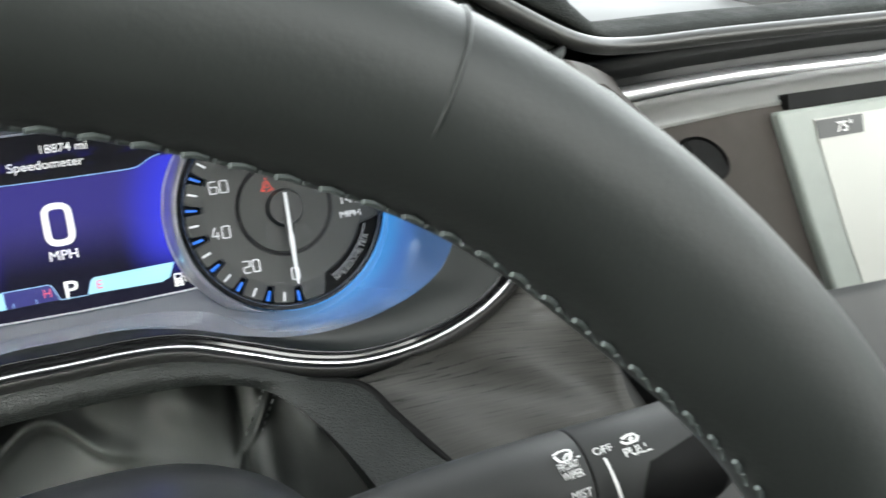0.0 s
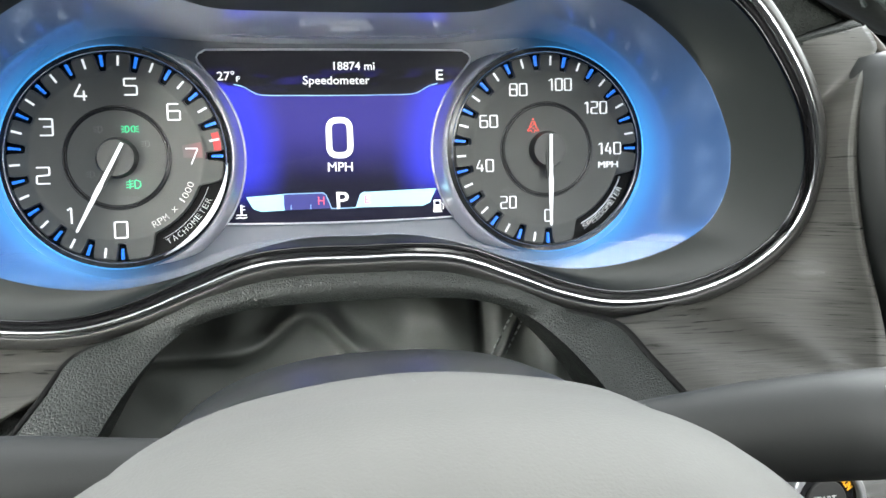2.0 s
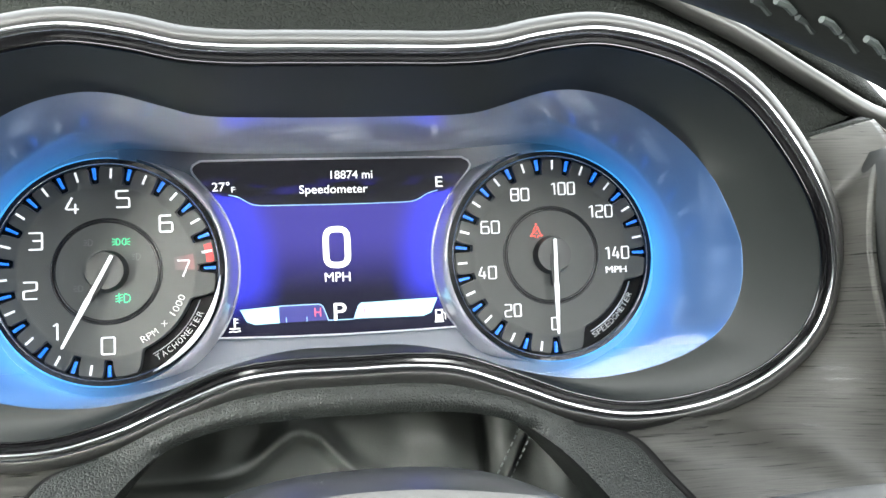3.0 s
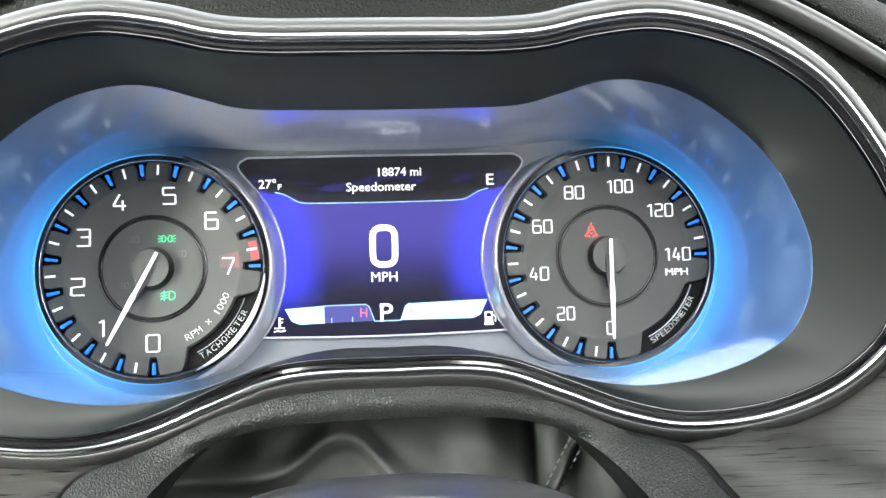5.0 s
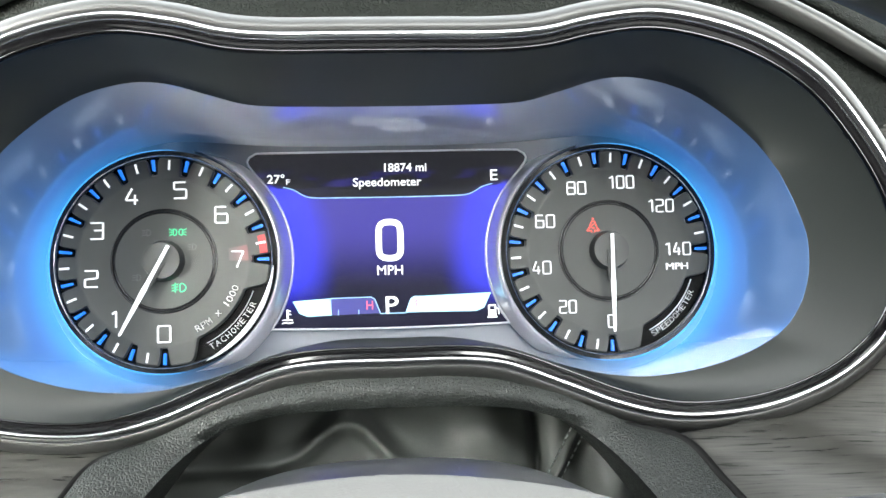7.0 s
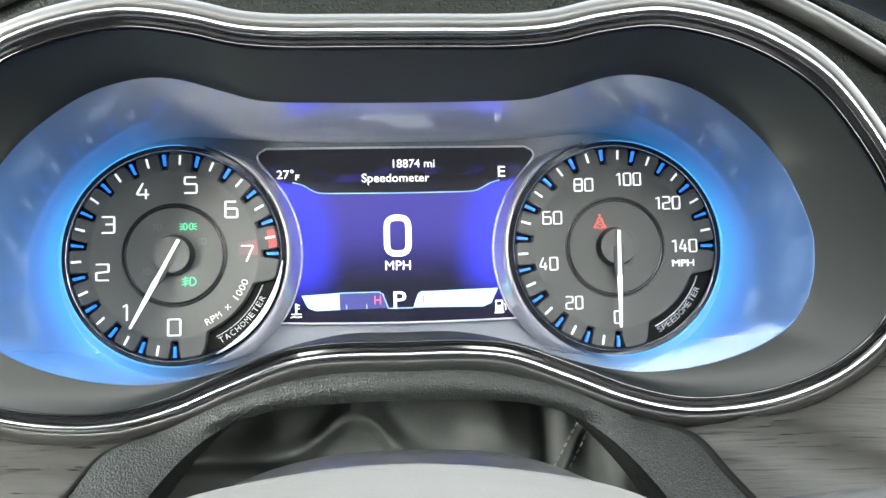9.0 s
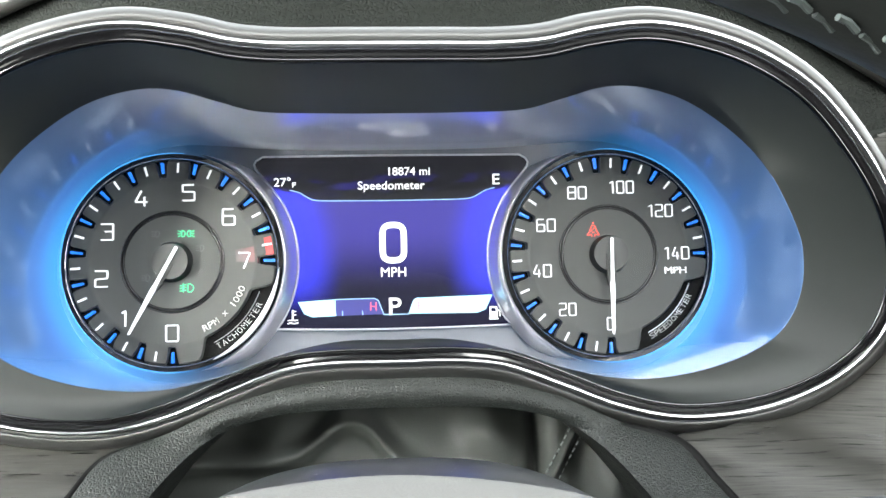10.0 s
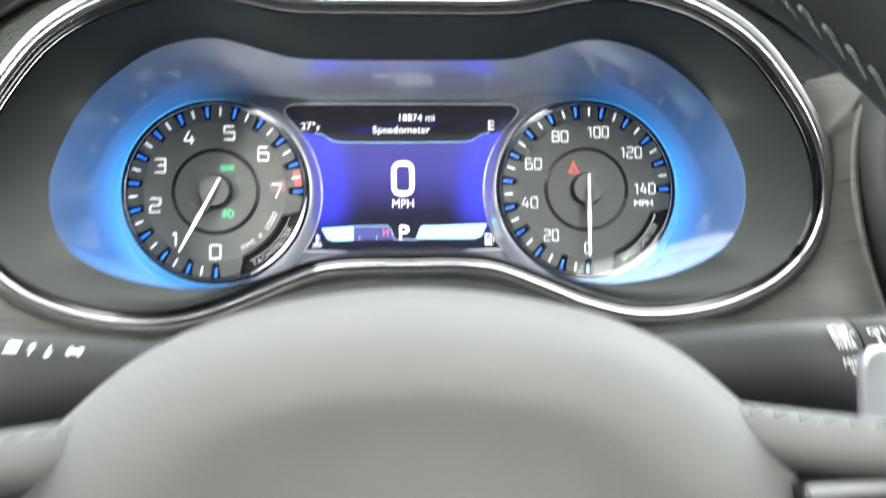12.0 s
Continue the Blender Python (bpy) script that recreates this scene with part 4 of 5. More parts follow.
for side in (-1, 1):
    lower = [Vector((side * 0.186, -0.0907, 0.039)).lerp(Vector((side * 0.232, -0.080, 0.049)), k / 8) for k in range(9)]
    upper = [Vector((side * 0.1865, -0.0510, 0.0385)).lerp(Vector((side * 0.275, -0.013, 0.0650)), k / 8) for k in range(9)]
    part("cove_end", loft([lower, upper], False), DASH, hood, "matt black end of the cove", 60, 0.003)
part("roll", tube(edge_line, 0.0050, 16), ROLL, hood, "satin roll along the edge", 80)
part("hood_pad", loft([[p + Vector((0, dy, dz * (1 + 2 * min(max((0.308 - abs(p.x)) / 0.04, 0), 1)))) for p in edge_line] for dy, dz in ((0.002, 0.0035), (0.012, 0.010), (0.03, 0.018), (0.06, 0.024), (0.12, 0.028), (0.20, 0.024), (0.24, -0.02))], False), DASH, hood, "padded top", 60, 0.004)

# ---------------------------------------------------------------- air vent, start button, centre stack
vent = thing("air_vent", "black air vent with chrome edge and horizontal slats", "air vent", (0.28, -0.1, -0.03))
VY = -0.108
frame_in = spline([Vector((0.325, VY, -0.074)), Vector((0.292, VY, -0.040)), Vector((0.264, VY, -0.008)), Vector((0.250, VY, 0.009)), Vector((0.240, VY, 0.0215)), Vector((0.2330, VY, 0.0275)), Vector((0.2285, VY, 0.022)), Vector((0.2275, VY, 0.010)), Vector((0.2305, VY, -0.020)), Vector((0.238, VY, -0.050)), Vector((0.250, VY, -0.085)), Vector((0.262, VY, -0.115)), Vector((0.268, VY, -0.121))], 90)
sides = []
for k, p in enumerate(frame_in):
    t = (frame_in[min(k + 1, len(frame_in) - 1)] - frame_in[max(k - 1, 0)]).normalized()
    sides.append(Vector((t.z, 0, -t.x)))
if sides[-1].x > 0:
    sides = [-q for q in sides]


def vent_band(cut):
    """A moulding round the vent: (way outward, depth) of its section."""
    return loft([[p + q * o * (1 - 0.3 * min(max((p.z - 0.010) / 0.014, 0), 1)) + Vector((0, y, 0)) for p, q in zip(frame_in, sides)] for o, y in cut], False)


part("chrome_edge", vent_band(((0.0012, 0.003), (0.0010, -0.0012), (0.0002, -0.0028), (-0.0016, -0.0034), (-0.0044, -0.0026), (-0.0062, -0.0008), (-0.0068, 0.004), (-0.0068, 0.012))), CHROME, vent, "chrome edge strip", 60)
part("vent_surround", vent_band(((0.0010, 0.004), (0.0014, 0.0), (0.0030, -0.0028), (0.0055, -0.0036), (0.0085, -0.0010), (0.0115, 0.006), (0.0138, 0.016), (0.0146, 0.03))), FRAME_BLACK, vent, "satin black surround", 60)
for k in range(7):
    z = 0.018 - 0.0195 * k
    x0 = 0.230 + max(0.01 - z, 0) * 0.24
    sl = bmesh.new()
    sec = [(-0.010, 0.0), (-0.009, 0.0022), (0.006, 0.0030), (0.012, 0.0012), (0.012, -0.0012), (0.006, -0.0024), (-0.009, -0.0016)]
    part("slat", loft([[Vector((x, VY + 0.022 + y, z + w + 0.15 * y)) for y, w in sec] for x in (x0, x0 + 0.006, min(0.326, 0.243 + 0.9 * (0.018 - z)))], True, True, True, sl), SLAT, vent, "dark grey slat")
for k in range(5):
    part("back_vane", box((0.248 + 0.015 * k, VY + 0.05, -0.085), (0.0016, 0.03, 0.08)), GLOSS, vent, smooth=0)
part("vent_end", loft([[Vector((0.325 + 0.002 * w, VY + y, z)) for y, w in ((-0.001, 0), (-0.003, 1), (-0.001, 2), (0.09, 2.4), (0.09, 0))] for z in (-0.078, -0.09, -0.10, -0.12)], True, True, True), BROWN, vent, "dark end frame")
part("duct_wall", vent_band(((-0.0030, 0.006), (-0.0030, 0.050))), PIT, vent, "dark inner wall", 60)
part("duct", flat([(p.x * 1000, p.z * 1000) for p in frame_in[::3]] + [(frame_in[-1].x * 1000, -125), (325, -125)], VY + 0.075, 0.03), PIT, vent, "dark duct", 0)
tz = -0.0555
tab = part("thumb_tab", loft([[Vector((x, VY + 0.004 - 0.0085 * math.cos(a) * w, tz + 0.0058 * math.sin(a) * w)) for a in [2 * math.pi * k / 20 for k in range(20)]] for x, w in ((0.2655, 0.9), (0.267, 1.0), (0.295, 1.0), (0.297, 0.85))], True, True, True), PLASTIC, vent, "ribbed dark thumb tab", 50)
for k in range(6):
    part("tab_rib", tube([Vector((0.2725 + 0.0032 * k, VY + 0.004 - 0.0089 * math.cos(a), tz + 0.0061 * math.sin(a))) for a in [radians(-70 + 14 * q) for q in range(11)]], 0.0005, 6), SLAT, tab)
part("tab_tip", loft([[Vector((x, VY + 0.004 - 0.0092 * math.cos(a) * w, tz + 0.0064 * math.sin(a) * w)) for a in [2 * math.pi * k / 20 for k in range(20)]] for x, w in ((0.2592, 0.30), (0.2598, 0.62), (0.262, 0.88), (0.2652, 1.0), (0.2662, 0.95))], True, True, True), CHROME, tab, "bright tab tip", 50)

bx, bz, by = 0.1883, -0.1542, -0.117
start = thing("start_button", "black engine start button with satin silver ring", "button", (bx, by, bz))
part("ring", disc_ring((bx, bz), 0.0146, 0.0177, by - 0.004, by + 0.02), SILVER, start, "satin silver ring", bevel=0.0008)
bezel = part("bezel", disc_ring((bx, bz), 0.0094, 0.0147, by - 0.001, by + 0.02), GLOSS, start, "gloss black bezel")
cap = part("cap", disc_ring((bx, bz), 0.0003, 0.0095, by - 0.002, by + 0.02), MATT, start, "matt black cap", bevel=0.0006)
part("word", lettering("START", (bx - 0.001, bz + 0.0015), 0.0105, 0.0028, by - 0.0021), INK, cap, smooth=0)
part("run_mark", lettering("RUN", (bx + 0.0096, bz + 0.0073), 0.0058, 0.0030, by - 0.0012, -55), ORANGE, bezel, "lit orange mark", 0)

stack = thing("centre_dash", "grey and black centre dash with chrome strip", "dashboard", (0.5, 0.05, 0.0), kind="structure")
ALONG = (0.30, 0.40, 0.50, 0.65, 0.8, 1.0)


def run_along(rows):
    """A long moulding: its section (y, z) carried along the dash, rising a little from the vent."""
    return loft([[Vector((x, y, z - 0.006 * max(0.44 - x, 0) / 0.1)) for x in ALONG] for y, z in rows], False)


part("dash_face", run_along(((0.012, 0.064), (0.045, 0.060), (0.054, 0.054), (0.054, 0.038))), PLASTIC, stack, "dark dash face", 50, 0.003)
part("chrome_strip", tube([p for p in even([Vector((0.30, 0.05, 0.0345)), Vector((0.339, 0.05, 0.0368)), Vector((0.441, 0.05, 0.0410)), Vector((0.581, 0.05, 0.0400)), Vector((1.0, 0.05, 0.0400))])], 0.0052, 12), SILVER, stack, "satin chrome strip", 80)
part("grey_band", run_along(((0.052, 0.0365), (0.044, 0.0352), (0.030, 0.031), (0.014, 0.027), (0.004, 0.019), (0.006, 0.014))), GREY_TRIM, stack, "satin grey band", 60, 0.002)
part("side_panel", run_along(((0.007, 0.020), (0.003, 0.012), (0.0, 0.0), (0.0, -0.15), (-0.03, -0.35))), BROWN, stack, "brown-grey side panel", 50, 0.003)
oval = [Vector((0.0185 * math.cos(2 * math.pi * k / 40), 0.0115 * math.sin(2 * math.pi * k / 40))) for k in range(40)]
turned = [Vector((0.366 + p.x * 0.84 + p.y * 0.54, -0.011 - p.x * 0.54 + p.y * 0.84)) for p in oval]
part("oval_recess", loft([[Vector((0.366 + (p.x - 0.366) * s, y, -0.011 + (p.y + 0.011) * s)) for p in turned] for s, y in ((1.08, -0.0018), (1.04, -0.0040), (1.0, -0.0034), (0.92, -0.0022), (0.3, -0.0020), (0.02, -0.0020))], True, False, True), PIT, stack, "dark oval recess", 40)
part("backing", box((0.30, 0.068, -0.06), (0.16, 0.008, 0.22)), PLASTIC, stack, "dark backing behind the vent", 0)
part("dark_slot", box((0.60, 0.001, 0.0165), (0.33, 0.008, 0.010)), PIT, stack, "dark slot over the screen", 0)
media = thing("media_screen", "light grey centre touch screen in a pale frame", "screen", (0.52, 0.0, -0.06))
part("screen_frame", flat([(420, 11), (760, 11), (760, -122), (453, -122), (436, -60)], -0.002, 0.008), FRAME, media, "pale grey frame", 30, bevel=0.0025)
glass = part("screen_glass", flat([(446, 3), (756, 3), (756, -112), (474, -112), (460, -60)], -0.0101, 0.0008), GREY_SCREEN, media, "lit pale screen", 0)
part("status_field", flat([(447, 2), (486, 2), (486, -10), (449, -10)], -0.0111, 0.0005), PLASTIC, glass, "dark status field", 0)
part("reading", lettering("75°", (0.470, -0.004), 0.013, 0.007, -0.0118), INK, glass, smooth=0)

near_rail = even([Vector((x / 1000, y / 1000, z / 1000)) for x, y, z in ((232, -80, 49), (235, -83, 43), (238, -86, 37), (240, -102, 33))])
far_rail = even([Vector((x / 1000, y / 1000, z / 1000)) for x, y, z in ((303, -8, 44), (299, -30, 28), (292, -62, 12), (274, -102, -2))])
part("vent_top", loft([[p.lerp(q, k / 6) + Vector((0, 0, 0.002 * math.sin(math.pi * k / 6))) for p, q in zip(near_rail, far_rail)] for k in range(7)], False), BROWN, stack, "brown-grey panel over the vent", 60, 0.003)

# ---------------------------------------------------------------- steering column
shroud = thing("column_shroud", "dusty black plastic steering column shroud", "column shroud", (0, -0.15, -0.12))


def super_ring(y, w, top, bottom, mid, e, n=72):
    out = []
    for k in range(n):
        a = 2 * math.pi * k / n
        ca, sa = math.cos(a), math.sin(a)
        x = w * abs(ca) ** (2 / e) * (1 if ca > 0 else -1)
        z = abs(sa) ** (2 / e)
        out.append(Vector((x, y, mid + z * (top - mid) if sa > 0 else mid - z * (mid - bottom))))
    return out


SHELL_TOP = ((-0.05, 0.050, -0.110), (-0.09, 0.062, -0.093), (-0.125, 0.073, -0.079), (-0.155, 0.079, -0.0715), (-0.18, 0.080, -0.0690), (-0.205, 0.080, -0.0695), (-0.222, 0.076, -0.074), (-0.228, 0.070, -0.082))
shell = part("upper_shell", loft([super_ring(y, w, t, -0.20, -0.13, 2.5) for y, w, t in SHELL_TOP], True, True, True), SHROUD, shroud, "satin black shell", 50)
random.seed(4)
speck = bmesh.new()
bmesh.ops.create_icosphere(speck, subdivisions=1, radius=0.0002)
speck_me = bpy.data.meshes.new("dust_speck")
speck.to_mesh(speck_me)
speck.free()


def stalk(side, name, label):
    """Column stalk with a rotating end; side 1 is the wiper stalk, -1 the indicator stalk."""
    ax = lambda x: Vector((side * x, -0.205 - 0.015 * min(x / 0.12, 1.3), -0.0900 + 0.02 * (x - 0.05)))
    st = thing(name, label, "stalk", tuple(ax(0.06)))
    prof = [(0.040, 0.0085), (0.058, 0.0095), (0.075, 0.0115), (0.095, 0.0138), (0.115, 0.0150), (0.1365, 0.0156)]
    seg = 40

    def ring(x, r, sq=1.0):
        c = ax(x)
        return [c + Vector((0, -r * math.cos(2 * math.pi * k / seg), r * sq * math.sin(2 * math.pi * k / seg))) for k in range(seg)]
    arm = part("arm", loft([ring(x, r) for x, r in prof] + [ring(0.1370, 0.0151)], True, True, True), STALK, st, "matt black arm", 50)
    end = [(0.1374, 0.0151), (0.1380, 0.0157), (0.155, 0.0159), (0.176, 0.0158), (0.181, 0.0154), (0.1842, 0.0142), (0.1855, 0.0115), (0.186, 0.002)]
    knob = part("end_knob", loft([ring(x, r) for x, r in end], True, True, True), STALK, st, "matt black rotating end", 50)

    def wrap(px, pz, d):
        c = ax(side * px)
        r = 0.0156 + (0.0002 if side * px > 0.137 else 0.0) + d
        a = (pz - c.z) / r
        return Vector((px, c.y - r * math.cos(a), c.z + r * math.sin(a)))
    return st, wrap, arm, knob


wiper, wrap_r, arm_r, knob_r = stalk(1, "wiper_stalk", "black wiper stalk with white printed symbols")
for text, x, z, w, h in (("OFF", 0.1425, -0.0752, 0.0058, 0.0023), ("PULL", 0.1520, -0.0775, 0.0080, 0.0026), ("FRONT", 0.1315, -0.0775, 0.0062, 0.0022), ("WIPER", 0.1318, -0.0802, 0.0062, 0.0022), ("MIST", 0.1328, -0.0858, 0.0058, 0.0024)):
    part("printed_word", lettering(text, (x, z), w, h, 0, 4, 0.0001, wrap_r), INK, knob_r if x > 0.137 else arm_r, smooth=0)


def wrapped(strips, wrap):
    bm = bmesh.new()
    for x0, z0, x1, z1, w in strips:
        d = Vector((x1 - x0, z1 - z0)).normalized()
        nrm = Vector((-d.y, d.x)) * w / 2000
        quad = []
        for k in range(5):
            m = Vector((x0, z0)).lerp(Vector((x1, z1)), k / 4) / 1000
            quad.append((bm.verts.new(wrap(m.x + nrm.x, m.y + nrm.y, 0.00012)), bm.verts.new(wrap(m.x - nrm.x, m.y - nrm.y, 0.00012))))
        for a, b in zip(quad, quad[1:]):
            bm.faces.new((a[0], b[0], b[1], a[1]))
    return bm


part("wiper_symbol", wrapped([(128.6, -74, 129.8, -76.1, 0.9), (129.8, -76.1, 132.6, -75.9, 0.5), (132.6, -75.9, 134, -73.4, 0.9), (128.6, -73.6, 130.4, -72.8, 0.6), (130.4, -72.8, 132.4, -72.6, 0.6), (132.4, -72.6, 134, -73, 0.6), (130.8, -75.4, 132.8, -73.8, 0.6), (134.6, -75.6, 135.8, -75.5, 0.4)], wrap_r), INK, arm_r, "white wiper symbol", 0)
part("washer_symbol", wrapped([(148.6, -74.2, 149.8, -75.2, 0.8), (149.8, -75.2, 153, -74.8, 0.7), (153, -74.8, 154.2, -73.2, 0.8), (149.2, -73.4, 151.4, -72.5, 0.8), (151.4, -72.5, 153.6, -72.6, 0.8), (151, -74.4, 152.4, -73.4, 0.8)], wrap_r), INK, knob_r, "white washer symbol", 0)
part("mist_arrow", wrapped([(132, -88.8, 133.3, -88.7, 0.5), (132.4, -88.3, 132.9, -88.2, 0.6)], wrap_r), INK, arm_r, "white arrow", 0)
part("pointer_line", wrapped([(141.9, -77.7, 142.6, -83.5, 0.8), (142.6, -83.5, 143.6, -89.5, 1), (143.6, -89.5, 144.4, -93.5, 1.1)], wrap_r), INK, knob_r, "white pointer line", 0)
rings = []
for k in range(9):
    u = k / 8
    rings.append([wrap_r(0.1500 + 0.0290 * v + 0.004 * (1 - v) * (2 * u - 1) ** 2, -0.0815 - 0.024 * u + 0.006 * v * (1 - u), 0.0003) for v in [j / 8 for j in range(9)]])
part("finger_facet", loft(rings, False), PIT, knob_r, "dark finger facet", 60)
turn_st, wrap_l, arm_l, knob_l = stalk(-1, "indicator_stalk", "black indicator stalk with white printed arrows")
part("arrow_symbols", wrapped([(-104.0, -77.6, -100.8, -77.8, 1.2), (-104.6, -77.6, -103.4, -76.4, 0.7), (-104.6, -77.6, -103.4, -78.8, 0.7), (-100.0, -77.8, -101.2, -76.6, 0.7), (-100.0, -77.8, -101.2, -79.0, 0.7), (-109.6, -75.8, -109.6, -79.0, 0.8), (-109.6, -79.2, -110.6, -78.0, 0.7), (-109.6, -79.2, -108.6, -78.0, 0.7), (-114.6, -75.0, -114.6, -78.2, 0.8), (-114.6, -74.8, -115.6, -76.0, 0.7), (-114.6, -74.8, -113.6, -76.0, 0.7), (-122.0, -74.0, -118.0, -74.4, 1.8), (-122.0, -76.6, -118.0, -76.9, 1.2)], wrap_l), INK, arm_l, "white arrows", 0)

# ---------------------------------------------------------------- steering wheel
WC = Vector((-0.006, -0.3260, -0.1203))
WT = Matrix.Translation(WC) @ Matrix.Rotation(math.atan(-0.078), 4, "X")
wheel = thing("steering_wheel", "black leather steering wheel with laced grey stitching", "steering wheel", tuple(WC))


def on_wheel(x, d, z):
    """A point of the wheel: x and z in its plane, d towards the dash."""
    return WT @ Vector((x, d, z))


R_RIM, R_TUBE = 0.1608, 0.0159
rings = []
for k in range(160):
    a = 2 * math.pi * k / 160
    row = []
    for j in range(28):
        b = 2 * math.pi * j / 28
        grip = 0.0032 * (math.exp(-((math.degrees(a) - 42) / 13) ** 2) + math.exp(-((math.degrees(a) - 138) / 13) ** 2)) + 0.002 * math.exp(-((math.degrees(a) - 68) / 12) ** 2)
        rad, dep = R_TUBE * (0.98 if math.cos(b) > 0 else 1.0) * math.cos(b) - grip * max(-math.cos(b), 0) ** 1.5, R_TUBE * 1.1 * math.sin(b)
        row.append(on_wheel((R_RIM + rad) * math.cos(a), dep, (R_RIM + rad) * math.sin(a)))
    rings.append(row)
rim_part = part("rim", loft(rings + rings[:1]), RIM, wheel, "black leather rim", 80)
for deg in (60, 122, 200, 340):
    a = radians(deg)
    pts = [on_wheel((R_RIM + R_TUBE * 0.985 * math.cos(b)) * math.cos(a), R_TUBE * 1.105 * math.sin(b), (R_RIM + R_TUBE * 0.985 * math.cos(b)) * math.sin(a)) for b in [2 * math.pi * j / 40 for j in range(40)]]
    part("seam", tube(pts, 0.0004, 8, True), RIM, rim_part, "leather seam", 80)
def lace(strands, radius):
    """Thread ends lying over a seam, as one small mesh."""
    sb = bmesh.new()
    for strand in strands:
        tube([Vector((x, (0.0002 if k != 1 else -0.0001) + 30 * z * z, z)) for k, (x, z) in enumerate(strand)], radius, 6, bm=sb)
    me = bpy.data.meshes.new("lace_stitch")
    sb.to_mesh(me)
    sb.free()
    return me


UPPER_STRAND, LOWER_STRAND = ((-0.0028, 0.0004), (-0.0010, 0.0013), (0.0008, 0.0022)), ((-0.0008, -0.0022), (0.0010, -0.0013), (0.0028, -0.0004))
lace_me, rim_lace_me = lace((UPPER_STRAND, LOWER_STRAND), 0.00045), lace((UPPER_STRAND, LOWER_STRAND), 0.0005)
for k in range(96):
    a = radians(-35 + 250 * k / 96)
    grip = 0.0032 * (math.exp(-((math.degrees(a) - 42) / 13) ** 2) + math.exp(-((math.degrees(a) - 138) / 13) ** 2)) + 0.002 * math.exp(-((math.degrees(a) - 68) / 12) ** 2)
    b = radians(187)
    rad = R_RIM + (R_TUBE + 0.0002) * 0.99 * math.cos(b) - grip * max(-math.cos(b), 0) ** 1.5
    p = on_wheel(rad * math.cos(a), (R_TUBE + 0.0002) * 1.1 * math.sin(b), rad * math.sin(a))
    ob = hang("lace_stitch", rim_lace_me, RIM_THREAD, rim_part, smooth=0)
    ob.matrix_local = Matrix.Translation(p - WC) @ Matrix.Rotation(-a - radians(90), 4, "Y") @ Matrix.Rotation(radians(90 - 7), 4, "X")
HUB_LINE = outline([(0, -206), (45, -202), (84, -188), (110, -162), (114.5, -137), (111.5, -120), (102.5, -105), (91, -93.5), (77, -81), (64, -73), (48, -67), (24, -63), (0, -61.5)], 120)


def hub_ring(scale, y, wide=1.0):
    return [Vector((-0.003 + p.x * scale * wide, y, (p.y + 0.135) * scale - 0.135)) for p in HUB_LINE]


HUB_CUT = ((0.86, -0.222, 0.88), (0.94, -0.225, 0.88), (0.98, -0.230, 0.89), (1.0, -0.238, 0.90), (1.0, -0.246, 0.915), (0.988, -0.2505, 0.95), (0.985, -0.2545, 1.0), (0.975, -0.263, 1.015), (0.95, -0.274, 1.0), (0.90, -0.283, 1.0), (0.84, -0.290, 1.0), (0.77, -0.295, 1.0), (0.70, -0.298, 1.0), (0.64, -0.2985, 1.0), (0.58, -0.2968, 1.0), (0.42, -0.2955, 1.0), (0.28, -0.295, 1.0), (0.12, -0.295, 1.0))
hub = part("hub_pad", loft([hub_ring(*cut) for cut in HUB_CUT], True, True, True), HUB, wheel, "soft grey-black hub pad", 60)
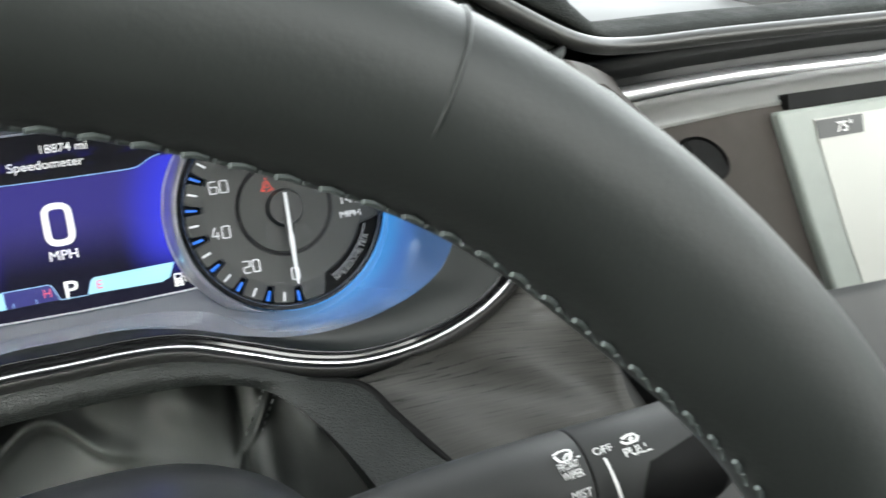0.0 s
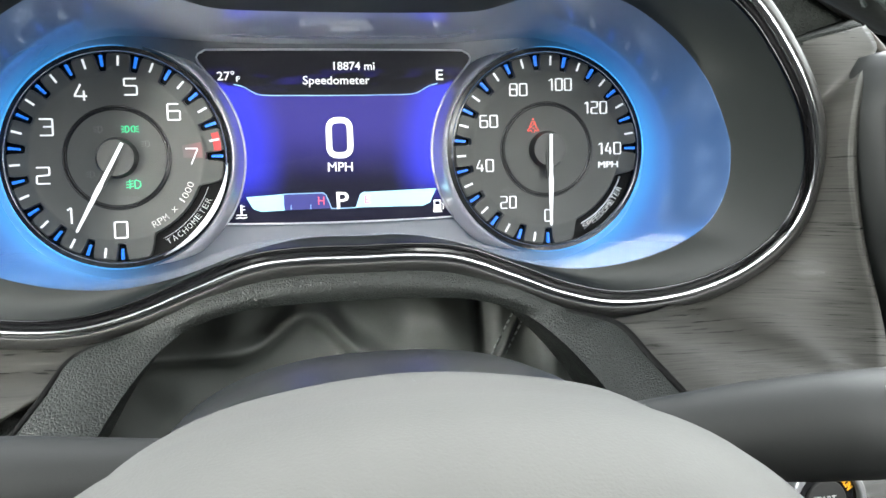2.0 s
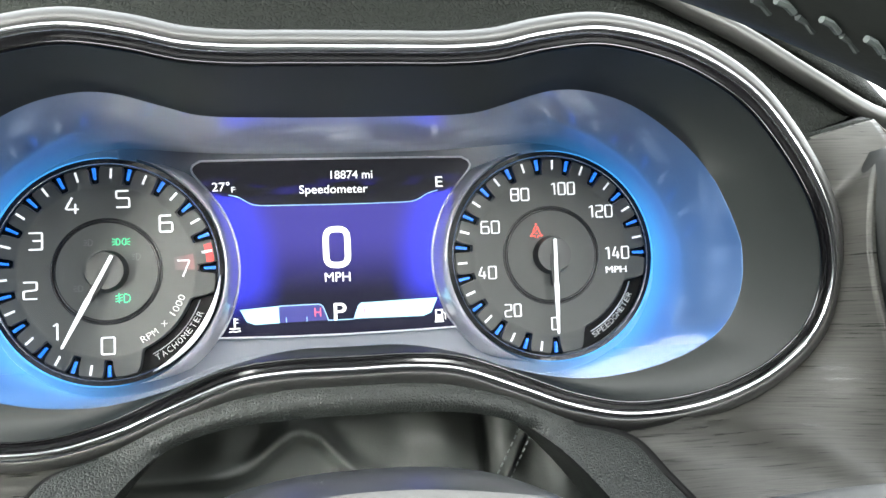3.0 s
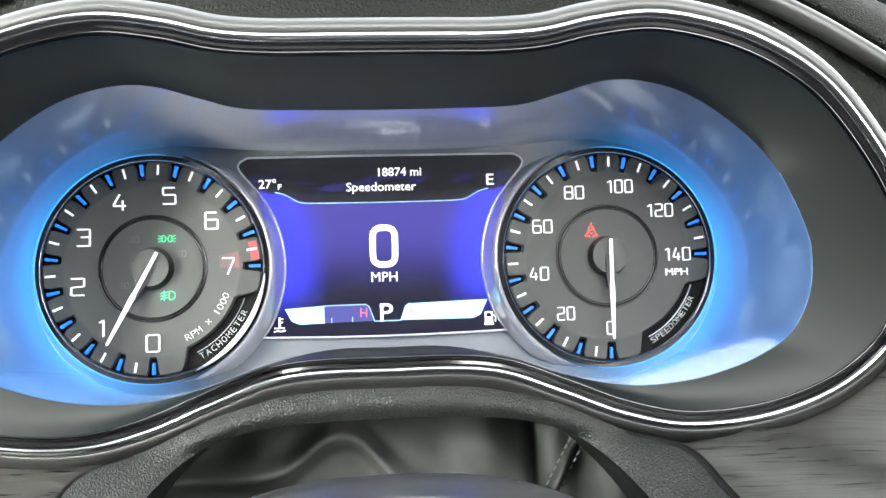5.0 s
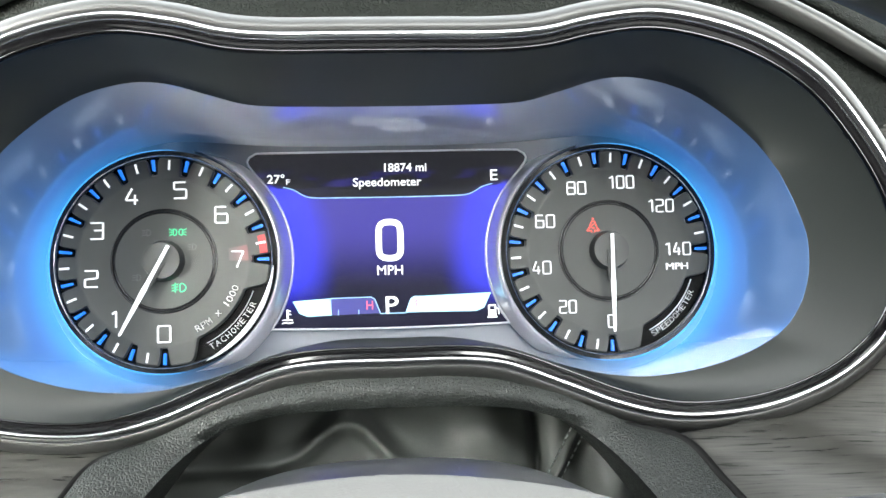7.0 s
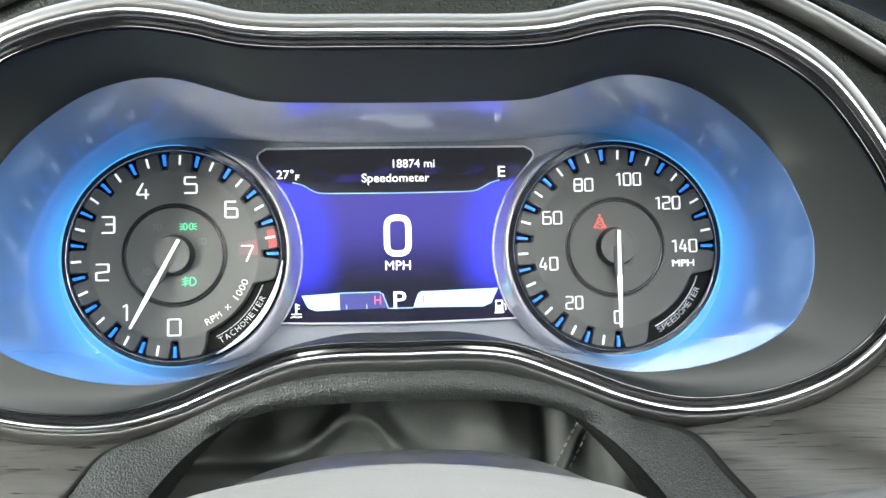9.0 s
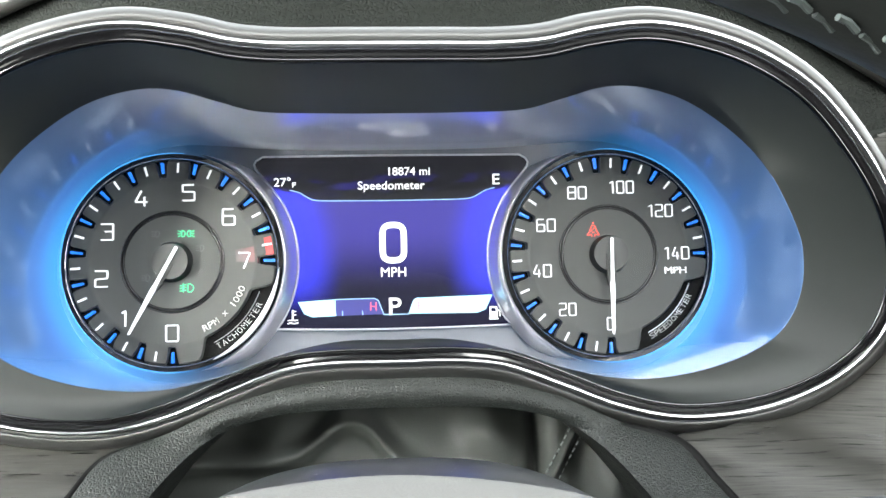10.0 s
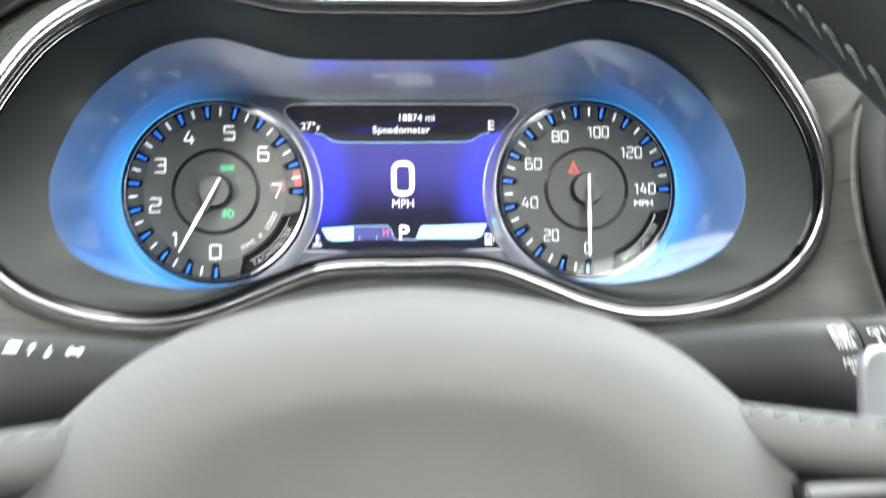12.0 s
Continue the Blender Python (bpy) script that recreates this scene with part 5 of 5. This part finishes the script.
for side in (-1, 1):
    rings = []
    for k in range(12):
        u = k / 11
        x = 0.045 + 0.110 * u
        z, y = -0.0990 - 0.008 * u, -0.252 - 0.052 * u
        hh, dd = 0.0075 + 0.004 * (1 - u) ** 3, 0.014
        rings.append([Vector((side * x, y + dd * math.cos(b), z + hh * math.sin(b))) for b in [2 * math.pi * j / 24 for j in range(24)]])
    spoke = part("spoke", loft(rings, True, True, True), HUB, wheel, "grey stitched spoke", 70)
    pod = part("switch_pod", loft([[Vector((side * x, y, z)) for x, z in ((0.088, -0.111), (0.158, -0.108), (0.160, -0.160), (0.092, -0.160))] for y in (-0.270, -0.292, -0.294)], True, True, True), PLASTIC, wheel, "black switch pod", bevel=0.003)
    part("pod_trim", tube([Vector((side * x, -0.2945, z)) for x, z in ((0.0885, -0.1115), (0.12, -0.1105), (0.157, -0.1085))], 0.0016, 8), GREY_TRIM, pod, "grey pod trim", 80)
    for k in range(14):
        ob = hang("lace_stitch", lace_me, THREAD, spoke, smooth=0)
        x = 0.080 + 0.0052 * k
        u = (x - 0.045) / 0.110
        p = Vector((side * x, -0.252 - 0.052 * u - 0.0140 * 0.55, -0.0990 - 0.008 * u + (0.0077 + 0.004 * (1 - u) ** 3) * 0.835))
        ob.matrix_local = Matrix.Translation(p - WC) @ Matrix.Rotation(radians(-52), 4, "X")
    pad = [Vector((side * p.x, p.y)) for p in spline([Vector((x / 1000, z / 1000)) for x, z in ((-17.2, -24), (-16.8, -8), (-16.2, 4), (-14.0, 8.0), (-8, 8.6), (2, 7.4), (11, 3.5), (18, -4), (21, -14), (21, -24), (2, -25))], 64, True)]
    mid = Vector((side * 0.1335, -0.268, -0.0880))
    rows = []
    for d, y in ((0.97, 0.002), (1.0, 0.0), (1.0, -0.0016), (0.985, -0.0026), (0.965, -0.0027), (0.95, -0.0020), (0.2, -0.0019)):
        rows.append([mid + Vector((p.x * d, y, -0.008 + (p.y + 0.008) * d)) for p in pad])
    paddle = part("shift_paddle", loft(rows, True, True, True), SILVER, wheel, "satin silver shift paddle", 40)
    part("paddle_face", loft([[mid + Vector((p.x * d, y, -0.008 + (p.y + 0.008) * d)) for p in pad] for d, y in ((0.94, -0.0019), (0.935, -0.0023), (0.1, -0.0023))], True, False, True), COLLAR, paddle, "grey satin face", 40)
    part("paddle_mark", bars([(side * 138 - 2, -95, side * 138 + 2, -95, 0.6)] + ([(138, -97, 138, -93, 0.6)] if side > 0 else []), -0.2703), GREY_TRIM, paddle, smooth=0)

# dust on the shroud and the hub
def dust(p, parent, base):
    ob = hang("dust_speck", speck_me, FRAME, parent, smooth=0)
    sc = random.uniform(0.25, 0.7)
    ob.matrix_local = Matrix.Translation(p - base) @ Matrix.Diagonal((sc * random.uniform(0.7, 1.8), sc, sc * 0.6, 1))


for k in range(170):
    x, y = random.gauss(0.004, 0.034), random.uniform(-0.221, -0.178)
    if abs(x) < 0.068:
        a, b = next((p, q) for p, q in zip(SHELL_TOP, SHELL_TOP[1:]) if q[0] <= y <= p[0])
        u = (a[0] - y) / (a[0] - b[0])
        w, top = a[1] + (b[1] - a[1]) * u, a[2] + (b[2] - a[2]) * u
        dust(Vector((x, y, -0.13 + (top + 0.13) * (1 - (abs(x) / w) ** 2.5) ** (1 / 2.5))), shell, BASE[shroud])
crown = [p for p in hub_ring(1.0, -0.242, 0.9075) if p.z > -0.075]
for k in range(36):
    dust(random.choice(crown) + Vector((0, random.uniform(-0.0035, 0.003), 0)), hub, BASE[wheel])

# ---------------------------------------------------------------- the car round it
def slab(name, label, category, lo, hi, mat, kind="structure"):
    lo, hi = Vector(lo), Vector(hi)
    t = thing(name, label, category, tuple((lo + hi) / 2), car=False, kind=kind)
    part("panel", box((lo + hi) / 2, hi - lo), mat, t, bevel=0.01)
    return t


slab("dash_shelf", "black dash shelf under the windscreen", "dashboard", (-0.55, 0.34, 0.70), (1.15, 0.52, 0.82), DASH)
slab("firewall", "dark panel under the dashboard", "panel", (-0.55, 0.30, 0.2), (1.15, 0.36, 0.90), CARPET)
slab("floor", "dark carpeted car floor", "floor", (-0.6, -2.4, 0.2), (1.2, 0.36, 0.26), CARPET)
# unseen; openings are added to light the dash and mirror in the lens
ceiling = thing("ceiling", "unseen pale fabric headliner with openings cut to shape the light", "ceiling", (0.3, -1.0, 1.48), car=False, kind="structure")
cb = bmesh.new()
for shape in (((-0.6, -2.4), (-0.3, -2.4), (-0.3, -0.10), (-0.6, -0.10)), ((-0.3, -0.34), (0.75, -0.34), (0.75, -0.10), (-0.3, -0.10)), ((-0.3, -2.4), (0.30, -2.4), (0.30, -0.80), (-0.3, -0.80)), ((0.30, -1.02), (0.75, -1.02), (0.75, -0.80), (0.30, -0.80)), ((0.75, -1.02), (1.2, -1.02), (1.2, -0.10), (0.75, -0.10)), ((0.30, -2.4), (1.2, -2.4), (1.2, -2.34), (0.30, -1.20))):
    low, top = [cb.verts.new((x, y, 1.46)) for x, y in shape], [cb.verts.new((x, y, 1.50)) for x, y in shape]
    cb.faces.new(low)
    cb.faces.new(top)
    for i in range(len(shape)):
        cb.faces.new((low[i], low[i - 1], top[i - 1], top[i]))
part("panel", cb, LINER, ceiling)
slab("wall_left", "dark door panel below the side window", "door panel", (-0.62, -2.4, 0.26), (-0.55, 0.95, 1.0), CARPET)
slab("wall_right", "dark door panel below the side window", "door panel", (1.15, -2.4, 0.26), (1.22, 0.95, 1.02), CARPET)
# unseen wall, raised to the roof to keep rear light off the lens
slab("wall_back", "unseen dark wall closing off the rear window", "seat", (-0.6, -2.4, 0.26), (1.2, -2.2, 1.46), CARPET)
# unseen panels added to cut window light and its mirror image in the lens
slab("light_block_left", "unseen dark panel blocking side light", "pillar", (-0.62, -2.4, 1.0), (-0.56, -0.63, 1.46), SEAT)
slab("light_block_right", "unseen dark panel blocking side light", "pillar", (1.16, -2.4, 1.02), (1.22, -1.05, 1.46), SEAT)


def car_seat(x, label, top):
    t = thing("car_seat", label, "car seat", (x, -0.75, 0.26), car=False, group="front seats")
    part("base", box((x, -0.68, 0.35), (0.40, 0.4, 0.20)), PLASTIC, t, bevel=0.02)
    part("cushion", box((x, -0.68, 0.52), (0.52, 0.5, 0.16)), SEAT, t, bevel=0.04)
    part("backrest", box((x, -0.98, 0.55 + (top - 0.2 - 0.55) / 2), (0.50, 0.14, top - 0.2 - 0.55)), SEAT, t, bevel=0.05)
    part("headrest", box((x, -1.0, top - 0.09), (0.28, 0.11, 0.18)), SEAT, t, bevel=0.04)
    for s in (-1, 1):
        part("headrest_post", box((x + s * 0.06, -1.0, top - 0.21), (0.014, 0.014, 0.09)), CHROME, t)
    return t


# unseen seats, added and sized to mask what the lens mirrors
car_seat(0.0, "unseen dark cloth driver seat behind the wheel, screens the lens", 1.42)
car_seat(0.68, "unseen dark cloth passenger seat, bounds the lens reflection", 1.17)
bonnet = thing("bonnet", "pale snow-dusted car bonnet beyond the dashboard", "bonnet", (0.3, 1.2, 0.7), car=False, kind="structure")
part("skin", loft([[Vector((x, y, z - 0.05 * ((x - 0.3) / 0.9) ** 4)) for x in [-0.6 + 1.8 * k / 24 for k in range(25)]] for y, z in ((0.56, 0.80), (0.62, 0.86), (0.75, 0.90), (1.0, 0.905), (1.4, 0.87), (1.75, 0.78), (1.85, 0.60))], False), BONNET, bonnet, "snow-dusted skin", 60, 0.01)
ground = thing("ground", "pale snowy ground outside the car", "ground", (0, 0, 0), car=False, kind="structure")
gm = bmesh.new()
bmesh.ops.create_grid(gm, x_segments=8, y_segments=8, size=600)
part("ground_sheet", gm, GROUND, ground)
